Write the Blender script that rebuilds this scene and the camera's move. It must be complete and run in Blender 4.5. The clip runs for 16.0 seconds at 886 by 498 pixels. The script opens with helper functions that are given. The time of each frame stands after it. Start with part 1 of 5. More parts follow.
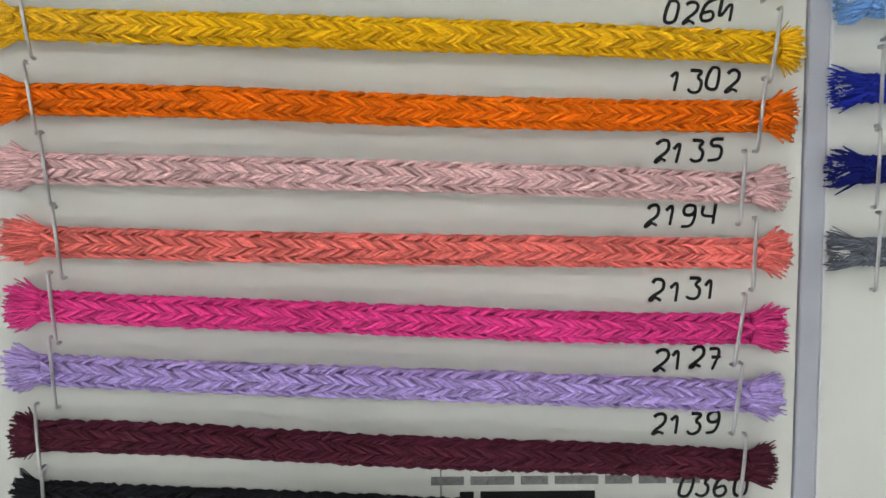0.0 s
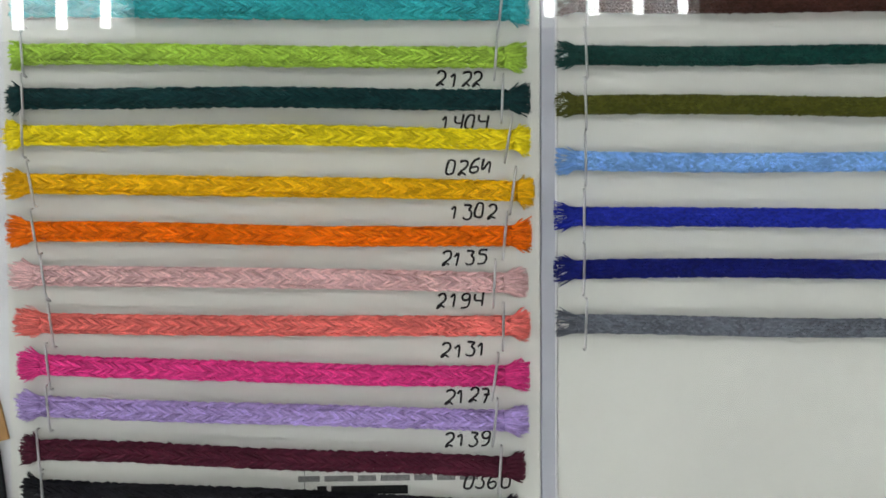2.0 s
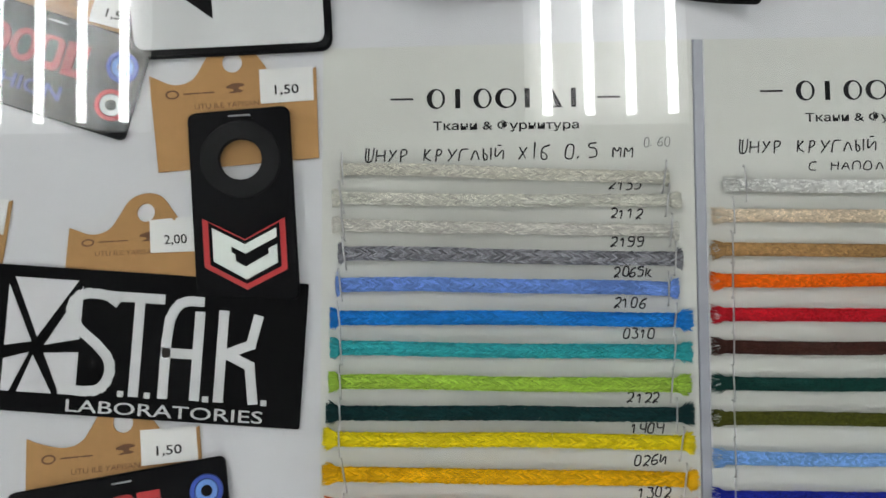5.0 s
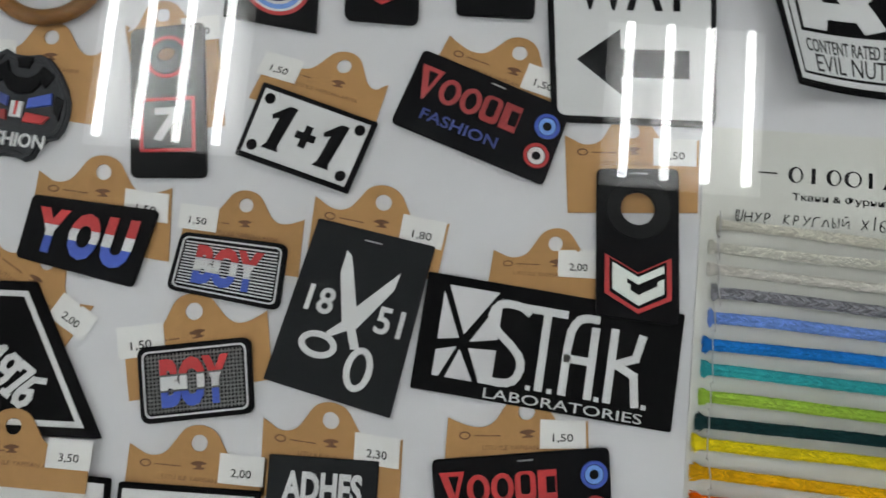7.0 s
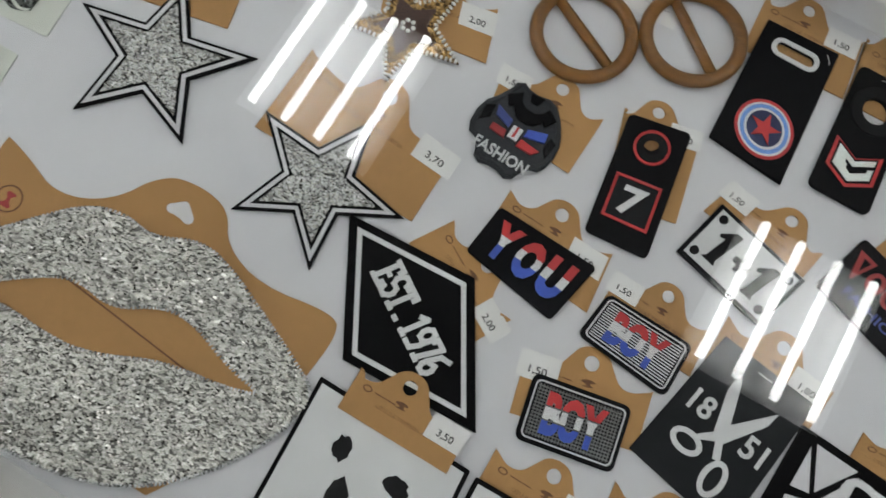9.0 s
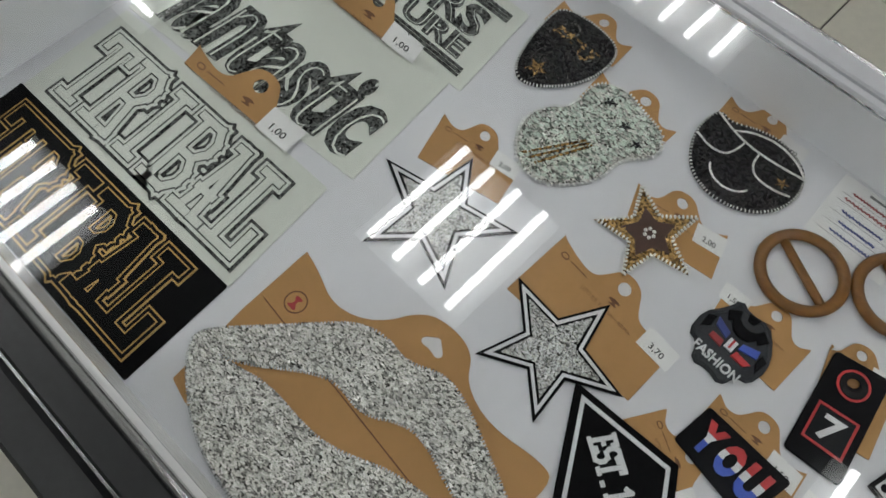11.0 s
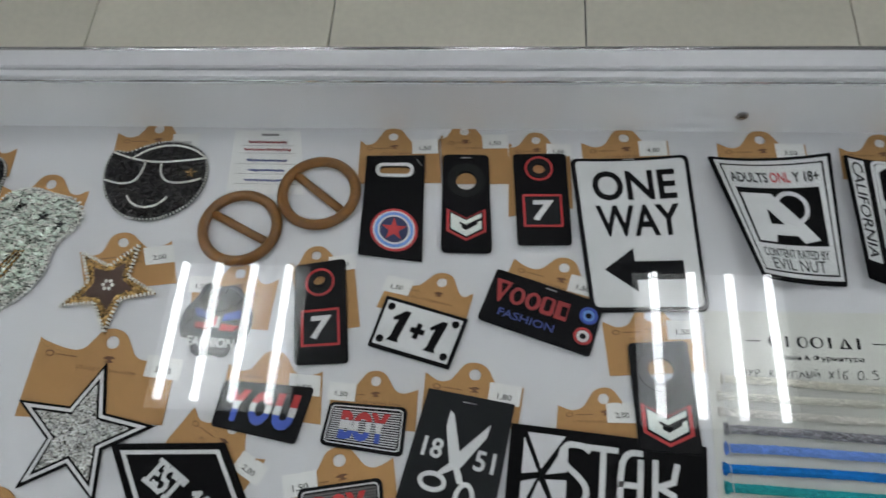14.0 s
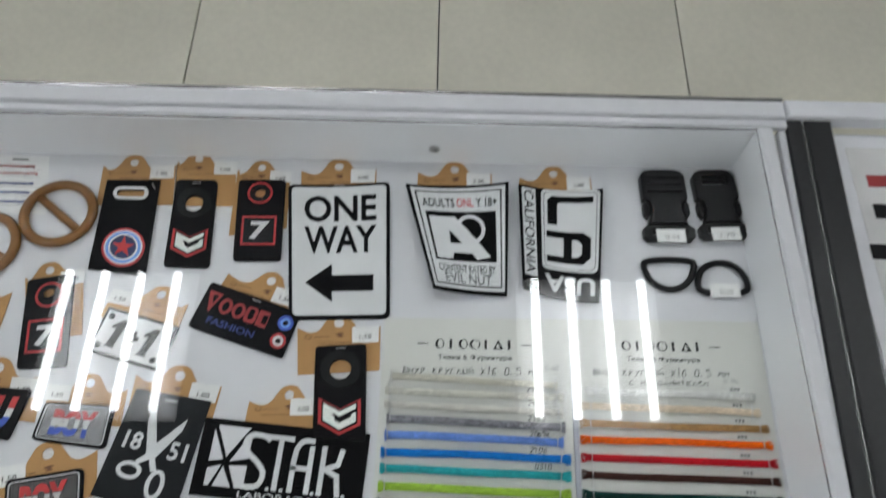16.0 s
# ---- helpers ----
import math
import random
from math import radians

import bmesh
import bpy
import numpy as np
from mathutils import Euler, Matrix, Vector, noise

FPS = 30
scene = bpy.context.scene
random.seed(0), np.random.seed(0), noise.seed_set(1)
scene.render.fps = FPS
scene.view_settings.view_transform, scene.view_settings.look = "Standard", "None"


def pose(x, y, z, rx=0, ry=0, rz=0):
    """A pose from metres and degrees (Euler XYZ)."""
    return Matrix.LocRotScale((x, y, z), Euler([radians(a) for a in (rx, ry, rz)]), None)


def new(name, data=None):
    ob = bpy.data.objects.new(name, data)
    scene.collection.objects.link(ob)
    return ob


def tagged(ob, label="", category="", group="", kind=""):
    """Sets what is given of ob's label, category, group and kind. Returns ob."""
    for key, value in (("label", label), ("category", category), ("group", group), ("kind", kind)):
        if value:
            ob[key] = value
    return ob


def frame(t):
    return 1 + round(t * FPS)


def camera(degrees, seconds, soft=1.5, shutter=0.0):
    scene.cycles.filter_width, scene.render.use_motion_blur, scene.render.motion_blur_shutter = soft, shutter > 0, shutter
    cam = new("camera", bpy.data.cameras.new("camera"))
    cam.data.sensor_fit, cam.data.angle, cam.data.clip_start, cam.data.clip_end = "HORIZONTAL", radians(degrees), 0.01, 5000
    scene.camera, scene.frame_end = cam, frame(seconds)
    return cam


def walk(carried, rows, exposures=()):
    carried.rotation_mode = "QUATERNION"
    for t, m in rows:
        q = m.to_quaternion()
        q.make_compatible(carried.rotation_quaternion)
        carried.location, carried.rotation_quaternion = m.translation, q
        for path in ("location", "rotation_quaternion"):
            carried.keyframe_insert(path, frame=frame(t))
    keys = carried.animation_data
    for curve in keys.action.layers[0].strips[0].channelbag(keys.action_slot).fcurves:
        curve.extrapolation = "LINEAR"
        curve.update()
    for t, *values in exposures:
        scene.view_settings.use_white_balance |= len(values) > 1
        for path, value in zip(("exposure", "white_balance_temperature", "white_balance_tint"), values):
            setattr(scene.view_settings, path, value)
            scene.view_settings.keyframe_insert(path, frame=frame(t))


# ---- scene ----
import functools
from mathutils.geometry import tessellate_polygon

cam = camera(60.00, 16.0, shutter=0.22)
PATH = [
    (0, pose(0.07518, -0.19357, 0.14002, -3.013, -0.705, -0.330)),
    (0.5, pose(0.07487, -0.18983, 0.15464, -3.034, -1.047, -0.391)),
    (1, pose(0.08950, -0.18644, 0.17052, -2.975, -0.566, -0.635)),
    (1.5, pose(0.10577, -0.18443, 0.19081, -2.022, -0.051, -0.887)),
    (2, pose(0.11773, -0.17586, 0.21000, -1.437, 0.685, -1.046)),
    (2.5, pose(0.11602, -0.15659, 0.22794, -1.150, 1.372, -0.995)),
    (3, pose(0.10424, -0.13533, 0.23724, -0.771, 1.619, -1.171)),
    (3.5, pose(0.08746, -0.10846, 0.24399, -0.649, 1.495, -0.934)),
    (3.7, pose(0.07996, -0.09734, 0.24932, -0.358, 1.244, -0.990)),
    (5.8, pose(0.00252, -0.09297, 0.33488, 4.752, -1.147, -0.521)),
    (6, pose(-0.01215, -0.09074, 0.34382, 4.502, -0.179, -0.214)),
    (6.5, pose(-0.06232, -0.10933, 0.35702, 6.883, 1.000, 0.888)),
    (7, pose(-0.11459, -0.11237, 0.36696, 6.930, 0.758, 4.968)),
    (7.5, pose(-0.16636, -0.11924, 0.37189, 7.603, 0.246, 11.266)),
    (8, pose(-0.21560, -0.13367, 0.38247, 9.046, 0.025, 17.638)),
    (8.5, pose(-0.26044, -0.16246, 0.39275, 11.683, -1.244, 24.274)),
    (9, pose(-0.29905, -0.18078, 0.40998, 12.899, -1.365, 30.595)),
    (9.5, pose(-0.33121, -0.21248, 0.42359, 15.888, -2.242, 36.256)),
    (10, pose(-0.36479, -0.23733, 0.44465, 17.940, -2.671, 42.570)),
    (10.2, pose(-0.37241, -0.25369, 0.44918, 19.344, -2.776, 45.048)),
    (12.3, pose(-0.32392, -0.25560, 0.51027, 29.189, 5.519, 35.753)),
    (12.5, pose(-0.30510, -0.25200, 0.51221, 29.358, 6.682, 32.679)),
    (13, pose(-0.24764, -0.23000, 0.50857, 28.618, 7.266, 22.062)),
    (13.5, pose(-0.19449, -0.20568, 0.49521, 27.489, 6.478, 11.030)),
    (14, pose(-0.13282, -0.19850, 0.49901, 26.217, 3.881, 3.315)),
    (14.5, pose(-0.09127, -0.20723, 0.50152, 22.116, 1.351, 0.871)),
    (15, pose(-0.04947, -0.20883, 0.50633, 18.552, 0.197, 0.472)),
    (15.5, pose(-0.01231, -0.20712, 0.52611, 17.991, -0.609, 0.946)),
    (16, pose(0.03871, -0.22003, 0.56906, 26.597, -0.981, 0.905)),
]
walk(cam, PATH, exposures=[(0, -0.33, 6750, 10), (2, -0.38, 6750, 10), (3.5, -0.36, 6750, 10), (6, -0.70, 6750, 10), (8.5, -0.74, 6750, 10), (10, -0.97, 6750, 10), (12.5, -0.86, 6550, 10), (14, -0.84, 6500, 10), (15, -0.62, 6550, 10), (16, -0.58, 6500, 10)])

# ---- light ----
MM = 0.001
GLASS_Z = 0.060
FLOOR_Z = -0.89
LAMP_Z = 2 * GLASS_Z + 2.5
world = bpy.data.worlds.new("world")
scene.world = world
world.use_nodes = True
world.node_tree.nodes["Background"].inputs[0].default_value = (0.85, 0.92, 1.0, 1)
world.node_tree.nodes["Background"].inputs[1].default_value = 0.02
TUBE_POWER = 31.0


# ---- materials ----
def mat(name, color, rough=0.6, metal=0.0, grain=0.0, scale=900.0, bump=0.0, bump_scale=1500.0, stretch=(1, 1, 1),
        blotch=0.05, vary=0.0, spec=0.5, island=0.0):
    m = bpy.data.materials.new(name)
    m.use_nodes = True
    nt = m.node_tree
    b = nt.nodes["Principled BSDF"]
    b.inputs["Roughness"].default_value, b.inputs["Metallic"].default_value = rough, metal
    b.inputs["Specular IOR Level"].default_value = spec
    co = nt.nodes.new("ShaderNodeTexCoord")
    mp = nt.nodes.new("ShaderNodeMapping")
    mp.inputs["Scale"].default_value = stretch
    nt.links.new(co.outputs["Object"], mp.inputs["Vector"])

    def noise_tex(sc, detail):
        n = nt.nodes.new("ShaderNodeTexNoise")
        n.inputs["Scale"].default_value, n.inputs["Detail"].default_value = sc, detail
        nt.links.new(mp.outputs["Vector"], n.inputs["Vector"])
        return n

    fine, broad = noise_tex(scale, 3), noise_tex(scale / 25, 2)
    mix = nt.nodes.new("ShaderNodeMix")
    mix.data_type = "RGBA"
    lo, hi = 1 - grain - blotch, 1 + grain + blotch
    mix.inputs["A"].default_value = (*[c * lo for c in color], 1)
    mix.inputs["B"].default_value = (*[min(1, c * hi) for c in color], 1)
    add = nt.nodes.new("ShaderNodeMath")
    add.operation = "MULTIPLY_ADD"
    w = grain / (grain + blotch + 1e-6)
    add.inputs[1].default_value = w
    part_b = nt.nodes.new("ShaderNodeMath")
    part_b.operation = "MULTIPLY"
    part_b.inputs[1].default_value = 1 - w
    nt.links.new(broad.outputs["Fac"], part_b.inputs[0])
    nt.links.new(fine.outputs["Fac"], add.inputs[0])
    nt.links.new(part_b.outputs[0], add.inputs[2])
    ramp = nt.nodes.new("ShaderNodeMapRange")
    ramp.inputs["From Min"].default_value, ramp.inputs["From Max"].default_value = 0.3, 0.7
    nt.links.new(add.outputs[0], ramp.inputs["Value"])
    nt.links.new(ramp.outputs[0], mix.inputs["Factor"])
    out = mix.outputs["Result"]
    if vary:
        info = nt.nodes.new("ShaderNodeObjectInfo")
        hsv = nt.nodes.new("ShaderNodeHueSaturation")
        mr = nt.nodes.new("ShaderNodeMapRange")
        mr.inputs["To Min"].default_value, mr.inputs["To Max"].default_value = 1 - vary, 1 + vary
        nt.links.new(info.outputs["Random"], mr.inputs["Value"])
        nt.links.new(mr.outputs[0], hsv.inputs["Value"])
        nt.links.new(out, hsv.inputs["Color"])
        out = hsv.outputs["Color"]
    if island:
        geo = nt.nodes.new("ShaderNodeNewGeometry")
        each = nt.nodes.new("ShaderNodeHueSaturation")
        span = nt.nodes.new("ShaderNodeMapRange")
        span.inputs["To Min"].default_value, span.inputs["To Max"].default_value = 1 - island, 1 + island
        nt.links.new(geo.outputs["Random Per Island"], span.inputs["Value"])
        nt.links.new(span.outputs[0], each.inputs["Value"])
        nt.links.new(out, each.inputs["Color"])
        out = each.outputs["Color"]
    nt.links.new(out, b.inputs["Base Color"])
    if bump:
        bn = noise_tex(bump_scale, 3)
        bp = nt.nodes.new("ShaderNodeBump")
        bp.inputs["Strength"].default_value, bp.inputs["Distance"].default_value = bump, 0.0004
        nt.links.new(bn.outputs["Fac"], bp.inputs["Height"])
        nt.links.new(bp.outputs["Normal"], b.inputs["Normal"])
    return m


def glitter(name, dark, light, cell=620.0, tilt=0.9, stretch=(1, 1, 1), turn=0.0):
    """Small faceted sequins: each cell has its own tilt, and its shade paints a glint."""
    m = bpy.data.materials.new(name)
    m.use_nodes = True
    nt = m.node_tree
    b = nt.nodes["Principled BSDF"]
    b.inputs["Roughness"].default_value, b.inputs["Metallic"].default_value = 0.24, 0.5
    co, mp = nt.nodes.new("ShaderNodeTexCoord"), nt.nodes.new("ShaderNodeMapping")
    mp.inputs["Scale"].default_value, mp.inputs["Rotation"].default_value = stretch, (0, 0, turn)
    vo = nt.nodes.new("ShaderNodeTexVoronoi")
    vo.inputs["Scale"].default_value = cell
    nt.links.new(co.outputs["Object"], mp.inputs["Vector"])
    nt.links.new(mp.outputs["Vector"], vo.inputs["Vector"])
    sub, mul, add, nrm = [nt.nodes.new("ShaderNodeVectorMath") for _ in range(4)]
    geo = nt.nodes.new("ShaderNodeNewGeometry")
    sub.operation, mul.operation, add.operation, nrm.operation = "SUBTRACT", "SCALE", "ADD", "NORMALIZE"
    sub.inputs[1].default_value = (0.5, 0.5, 0.5)
    mul.inputs["Scale"].default_value = tilt
    nt.links.new(vo.outputs["Color"], sub.inputs[0])
    nt.links.new(sub.outputs[0], mul.inputs[0])
    nt.links.new(mul.outputs[0], add.inputs[0])
    nt.links.new(geo.outputs["Normal"], add.inputs[1])
    nt.links.new(add.outputs[0], nrm.inputs[0])
    nt.links.new(nrm.outputs[0], b.inputs["Normal"])
    sep = nt.nodes.new("ShaderNodeSeparateColor")
    nt.links.new(vo.outputs["Color"], sep.inputs[0])
    mix = nt.nodes.new("ShaderNodeMix")
    mix.data_type = "RGBA"
    mix.inputs["A"].default_value, mix.inputs["B"].default_value = (*dark, 1), (*light, 1)
    steep = nt.nodes.new("ShaderNodeMapRange")
    steep.inputs["From Min"].default_value, steep.inputs["From Max"].default_value = 0.1, 0.62
    nt.links.new(sep.outputs["Blue"], steep.inputs["Value"])
    nt.links.new(steep.outputs[0], mix.inputs["Factor"])
    nt.links.new(mix.outputs["Result"], b.inputs["Base Color"])
    return m


def lamp_glow(name, power):
    m = bpy.data.materials.new(name)
    m.use_nodes = True
    b = m.node_tree.nodes["Principled BSDF"]
    b.inputs["Base Color"].default_value = (0.9, 0.9, 0.9, 1)
    b.inputs["Emission Color"].default_value = (0.96, 0.995, 1.02, 1)
    b.inputs["Emission Strength"].default_value = power
    return m


KRAFT = mat("kraft_card", (0.37, 0.20, 0.072), 0.8, grain=0.07, scale=500, bump=0.15, vary=0.06)
KRAFT_INK = mat("brown_print", (0.13, 0.055, 0.022), 0.8, grain=0.2)
PAPER = mat("white_sticker", (0.68, 0.68, 0.67), 0.7, grain=0.03)
INK = mat("black_ink", (0.007, 0.007, 0.008), 0.7, grain=0.3, spec=0.2)
GREY_INK = mat("grey_ink", (0.16, 0.16, 0.16), 0.7, grain=0.3)
CARD_PAPER = mat("sample_card_paper", (0.56, 0.565, 0.53), 0.65, grain=0.03, scale=300, bump=0.05)
BOARD = mat("white_laminate", (0.575, 0.58, 0.605), 0.45, grain=0.02, scale=120, blotch=0.03)
FRAME_WHITE = mat("white_frame_paint", (0.80, 0.81, 0.835), 0.35, grain=0.02, scale=80, blotch=0.05)
BLACK_PROFILE = mat("black_aluminium", (0.012, 0.013, 0.014), 0.38, grain=0.2, scale=200)
CHROME = mat("brushed_aluminium", (0.72, 0.72, 0.71), 0.25, 0.9, grain=0.06, scale=300, stretch=(0.05, 1, 1))
GREY_BEVEL = mat("grey_aluminium_bevel", (0.42, 0.42, 0.40), 0.4, 0.3, grain=0.05, scale=200)
# Brightness mirrored by the satin inner front is put into this pale colour.
SATIN = mat("satin_aluminium_painted_sheen", (0.80, 0.80, 0.79), 0.32, 0.15, grain=0.05, scale=200, stretch=(0.05, 1, 1))
RUBBER = mat("black_rubber", (0.0045, 0.0045, 0.0055), 0.5, grain=0.25, bump=0.1, spec=0.06)
RUBBER_DARK = mat("dark_grey_rubber", (0.013, 0.013, 0.014), 0.6, grain=0.25, bump=0.1, spec=0.08)
FABRIC = mat("black_fabric", (0.005, 0.005, 0.0055), 0.85, grain=0.35, scale=1400, bump=0.35, bump_scale=2200, spec=0.03)
CHARCOAL = mat("charcoal_fabric", (0.018, 0.019, 0.021), 0.85, grain=0.3, scale=1400, bump=0.35, bump_scale=2200, spec=0.03)
WHITE_PRINT = mat("white_rubber_print", (0.57, 0.58, 0.585), 0.5, grain=0.05, bump=0.08)
SILVER_PRINT = mat("pale_grey_print", (0.56, 0.56, 0.58), 0.5, grain=0.08, bump=0.08)
MINT_PRINT = mat("mint_white_print", (0.66, 0.72, 0.68), 0.5, grain=0.05)
RED_PRINT = mat("red_rubber_print", (0.43, 0.02, 0.022), 0.5, grain=0.1)
DULL_RED = mat("dull_red_print", (0.28, 0.02, 0.022), 0.55, grain=0.15)
BLUE_PRINT = mat("blue_rubber_print", (0.03, 0.075, 0.40), 0.5, grain=0.1)
DULL_BLUE = mat("dull_blue_print", (0.03, 0.05, 0.22), 0.55, grain=0.15)
SKY_PRINT = mat("light_blue_print", (0.12, 0.26, 0.62), 0.5, grain=0.1)
NAVY_PRINT = mat("navy_print", (0.012, 0.02, 0.08), 0.5, grain=0.1)
WOOD = mat("varnished_wood", (0.17, 0.072, 0.014), 0.3, grain=0.2, scale=160, stretch=(1, 5, 1), bump=0.08)
PLASTIC = mat("black_plastic", (0.006, 0.006, 0.007), 0.35, grain=0.2, bump=0.05, spec=0.25)
STEEL = mat("staple_steel", (0.60, 0.60, 0.61), 0.28, 1.0, grain=0.1)
SILK = mat("translucent_transfer_film", (0.54, 0.565, 0.51), 0.35, grain=0.03, scale=150)
GAP_GREY = mat("grey_gap_strip", (0.33, 0.34, 0.385), 0.4, grain=0.05, scale=200)
SEQUIN = glitter("silver_sequins", (0.06, 0.058, 0.05), (0.85, 0.84, 0.78), 560, 1.15, (1, 1.9, 1), 0.25)
SEQUIN_FINE = glitter("silver_glitter", (0.16, 0.16, 0.16), (0.92, 0.93, 0.93), 900, 1.2)
SEQUIN_BLACK = glitter("black_sequins", (0.002, 0.002, 0.003), (0.04, 0.04, 0.043), 600, 1.3)
SEQUIN_GOLD = glitter("gold_sequins", (0.04, 0.018, 0.008), (0.45, 0.27, 0.09), 700, 1.2)
BEADS_WHITE = mat("white_glass_beads", (0.66, 0.66, 0.63), 0.2, grain=0.35, scale=900, spec=0.8)
BEADS_DARK = glitter("dark_metal_beads", (0.004, 0.004, 0.004), (0.20, 0.21, 0.20), 650, 1.2)
GOLD_THREAD = mat("gold_thread", (0.45, 0.28, 0.09), 0.4, 0.6, grain=0.3, scale=1500)
TILE = mat("beige_floor_tile", (0.78, 0.755, 0.64), 0.3, grain=0.03, scale=60, blotch=0.06, vary=0.03)
GROUT = mat("dark_grout", (0.05, 0.047, 0.04), 0.9, grain=0.2, scale=200)
CEILING = mat("dark_ceiling_panel", (0.045, 0.045, 0.048), 0.9, grain=0.04, scale=60)
WALL = mat("pale_wall_paint", (0.74, 0.74, 0.73), 0.8, grain=0.03, scale=20)
TRAY = mat("lamp_reflector", (0.88, 0.88, 0.88), 0.4, grain=0.03, scale=60)
GLOW = lamp_glow("fluorescent_tube", TUBE_POWER)

GLASS = bpy.data.materials.new("clear_glass")
GLASS.use_nodes = True
_g = GLASS.node_tree.nodes["Principled BSDF"]
_g.inputs["Base Color"].default_value = (0.97, 0.985, 0.975, 1)
_g.inputs["Roughness"].default_value, _g.inputs["IOR"].default_value = 0.0, 1.52
_g.inputs["Transmission Weight"].default_value = 1.0


# ---- building helpers ----
def mesh_of(name, verts, faces, material, smooth=False):
    me = bpy.data.meshes.new(name)
    me.from_pydata([tuple(v) for v in verts], [], [tuple(f) for f in faces])
    me.materials.append(material)
    if smooth:
        me.polygons.foreach_set("use_smooth", [True] * len(me.polygons))
    me.update()
    return me


def thing(name, x, y, z, label, category, group="", kind=""):
    ob = new(name)
    ob.empty_display_size = 0.01
    ob.matrix_basis = pose(x * MM, y * MM, z * MM)
    return tagged(ob, label, category, group, kind)


def origin(ob):
    at = Vector((0, 0, 0))
    while ob is not None:
        at += ob.matrix_basis.translation
        ob = ob.parent
    return at


def link_part(name, verts, faces, material, parent, label="", smooth=False):
    """verts in world metres; the mesh hangs under its parent."""
    at = origin(parent) if parent is not None else Vector((0, 0, 0))
    me = mesh_of(name, [(v[0] - at.x, v[1] - at.y, v[2] - at.z) for v in verts], faces, material, smooth)
    ob = new(name, me)
    ob.parent = parent
    return tagged(ob, label)


class Quad:
    """Lays a flat design of w by h mm, centred on 0, onto four corners in mm: top left, top right, bottom right, bottom left."""
    def __init__(self, corners, w, h, lift=None):
        self.c, self.w, self.h, self.lift = corners, w, h, lift

    def __call__(self, x, y, z):
        u, v = x / self.w + 0.5, y / self.h + 0.5
        tl, tr, br, bl = self.c
        p = [(tl[i] * (1 - u) + tr[i] * u) * v + (bl[i] * (1 - u) + br[i] * u) * (1 - v) for i in (0, 1)]
        if self.lift:
            z += self.lift(u, v)
        return p[0] * MM, p[1] * MM, z * MM


def flat(x, y, z):
    return x * MM, y * MM, z * MM


def turned(cx, cy, deg):
    c, s = math.cos(radians(deg)), math.sin(radians(deg))
    return lambda x, y, z: ((cx + c * x - s * y) * MM, (cy + s * x + c * y) * MM, z * MM)


def inset(loop, d):
    n, out = len(loop), []
    area = sum(loop[i][0] * loop[(i + 1) % n][1] - loop[(i + 1) % n][0] * loop[i][1] for i in range(n))
    sg = 1 if area > 0 else -1
    for i in range(n):
        p, a, b = Vector(loop[i]), Vector(loop[i - 1]), Vector(loop[(i + 1) % n])
        e1, e2 = (p - a), (b - p)
        if e1.length < 1e-9 or e2.length < 1e-9:
            out.append(tuple(p))
            continue
        n1, n2 = Vector((-e1.y, e1.x)).normalized(), Vector((-e2.y, e2.x)).normalized()
        m = n1 + n2
        m = m / max(0.5, m.dot(m) / 2)
        out.append(tuple(p + m * d * sg))
    return out


def gridded(verts, faces, warp, step):
    """Cuts a flat mesh along a grid, so that it can follow a curled sheet, and lays it there."""
    bm = bmesh.new()
    vs = [bm.verts.new(v) for v in verts]
    for f in faces:
        try:
            bm.faces.new([vs[i] for i in f])
        except ValueError:
            pass
    for axis in (0, 1):
        half = (warp.w, warp.h)[axis] / 2
        k = -half + step
        while k < half:
            co, no = [0, 0, 0], [0, 0, 0]
            co[axis], no[axis] = k, 1
            bmesh.ops.bisect_plane(bm, geom=bm.verts[:] + bm.edges[:] + bm.faces[:], plane_co=co, plane_no=no)
            k += step
    bm.verts.index_update()
    out = [warp(*v.co) for v in bm.verts], [tuple(v.index for v in f.verts) for f in bm.faces]
    bm.free()
    return out


def sliced(verts, faces, lo, hi):
    """The part of a mesh between two heights y."""
    bm = bmesh.new()
    vs = [bm.verts.new(v) for v in verts]
    for f in faces:
        try:
            bm.faces.new([vs[i] for i in f])
        except ValueError:
            pass
    for k, up in ((lo, False), (hi, True)):
        bmesh.ops.bisect_plane(bm, geom=bm.verts[:] + bm.edges[:] + bm.faces[:], plane_co=(0, k, 0), plane_no=(0, 1, 0), clear_outer=up, clear_inner=not up)
    bm.verts.index_update()
    out = [tuple(v.co) for v in bm.verts], [tuple(v.index for v in f.verts) for f in bm.faces]
    bm.free()
    return out


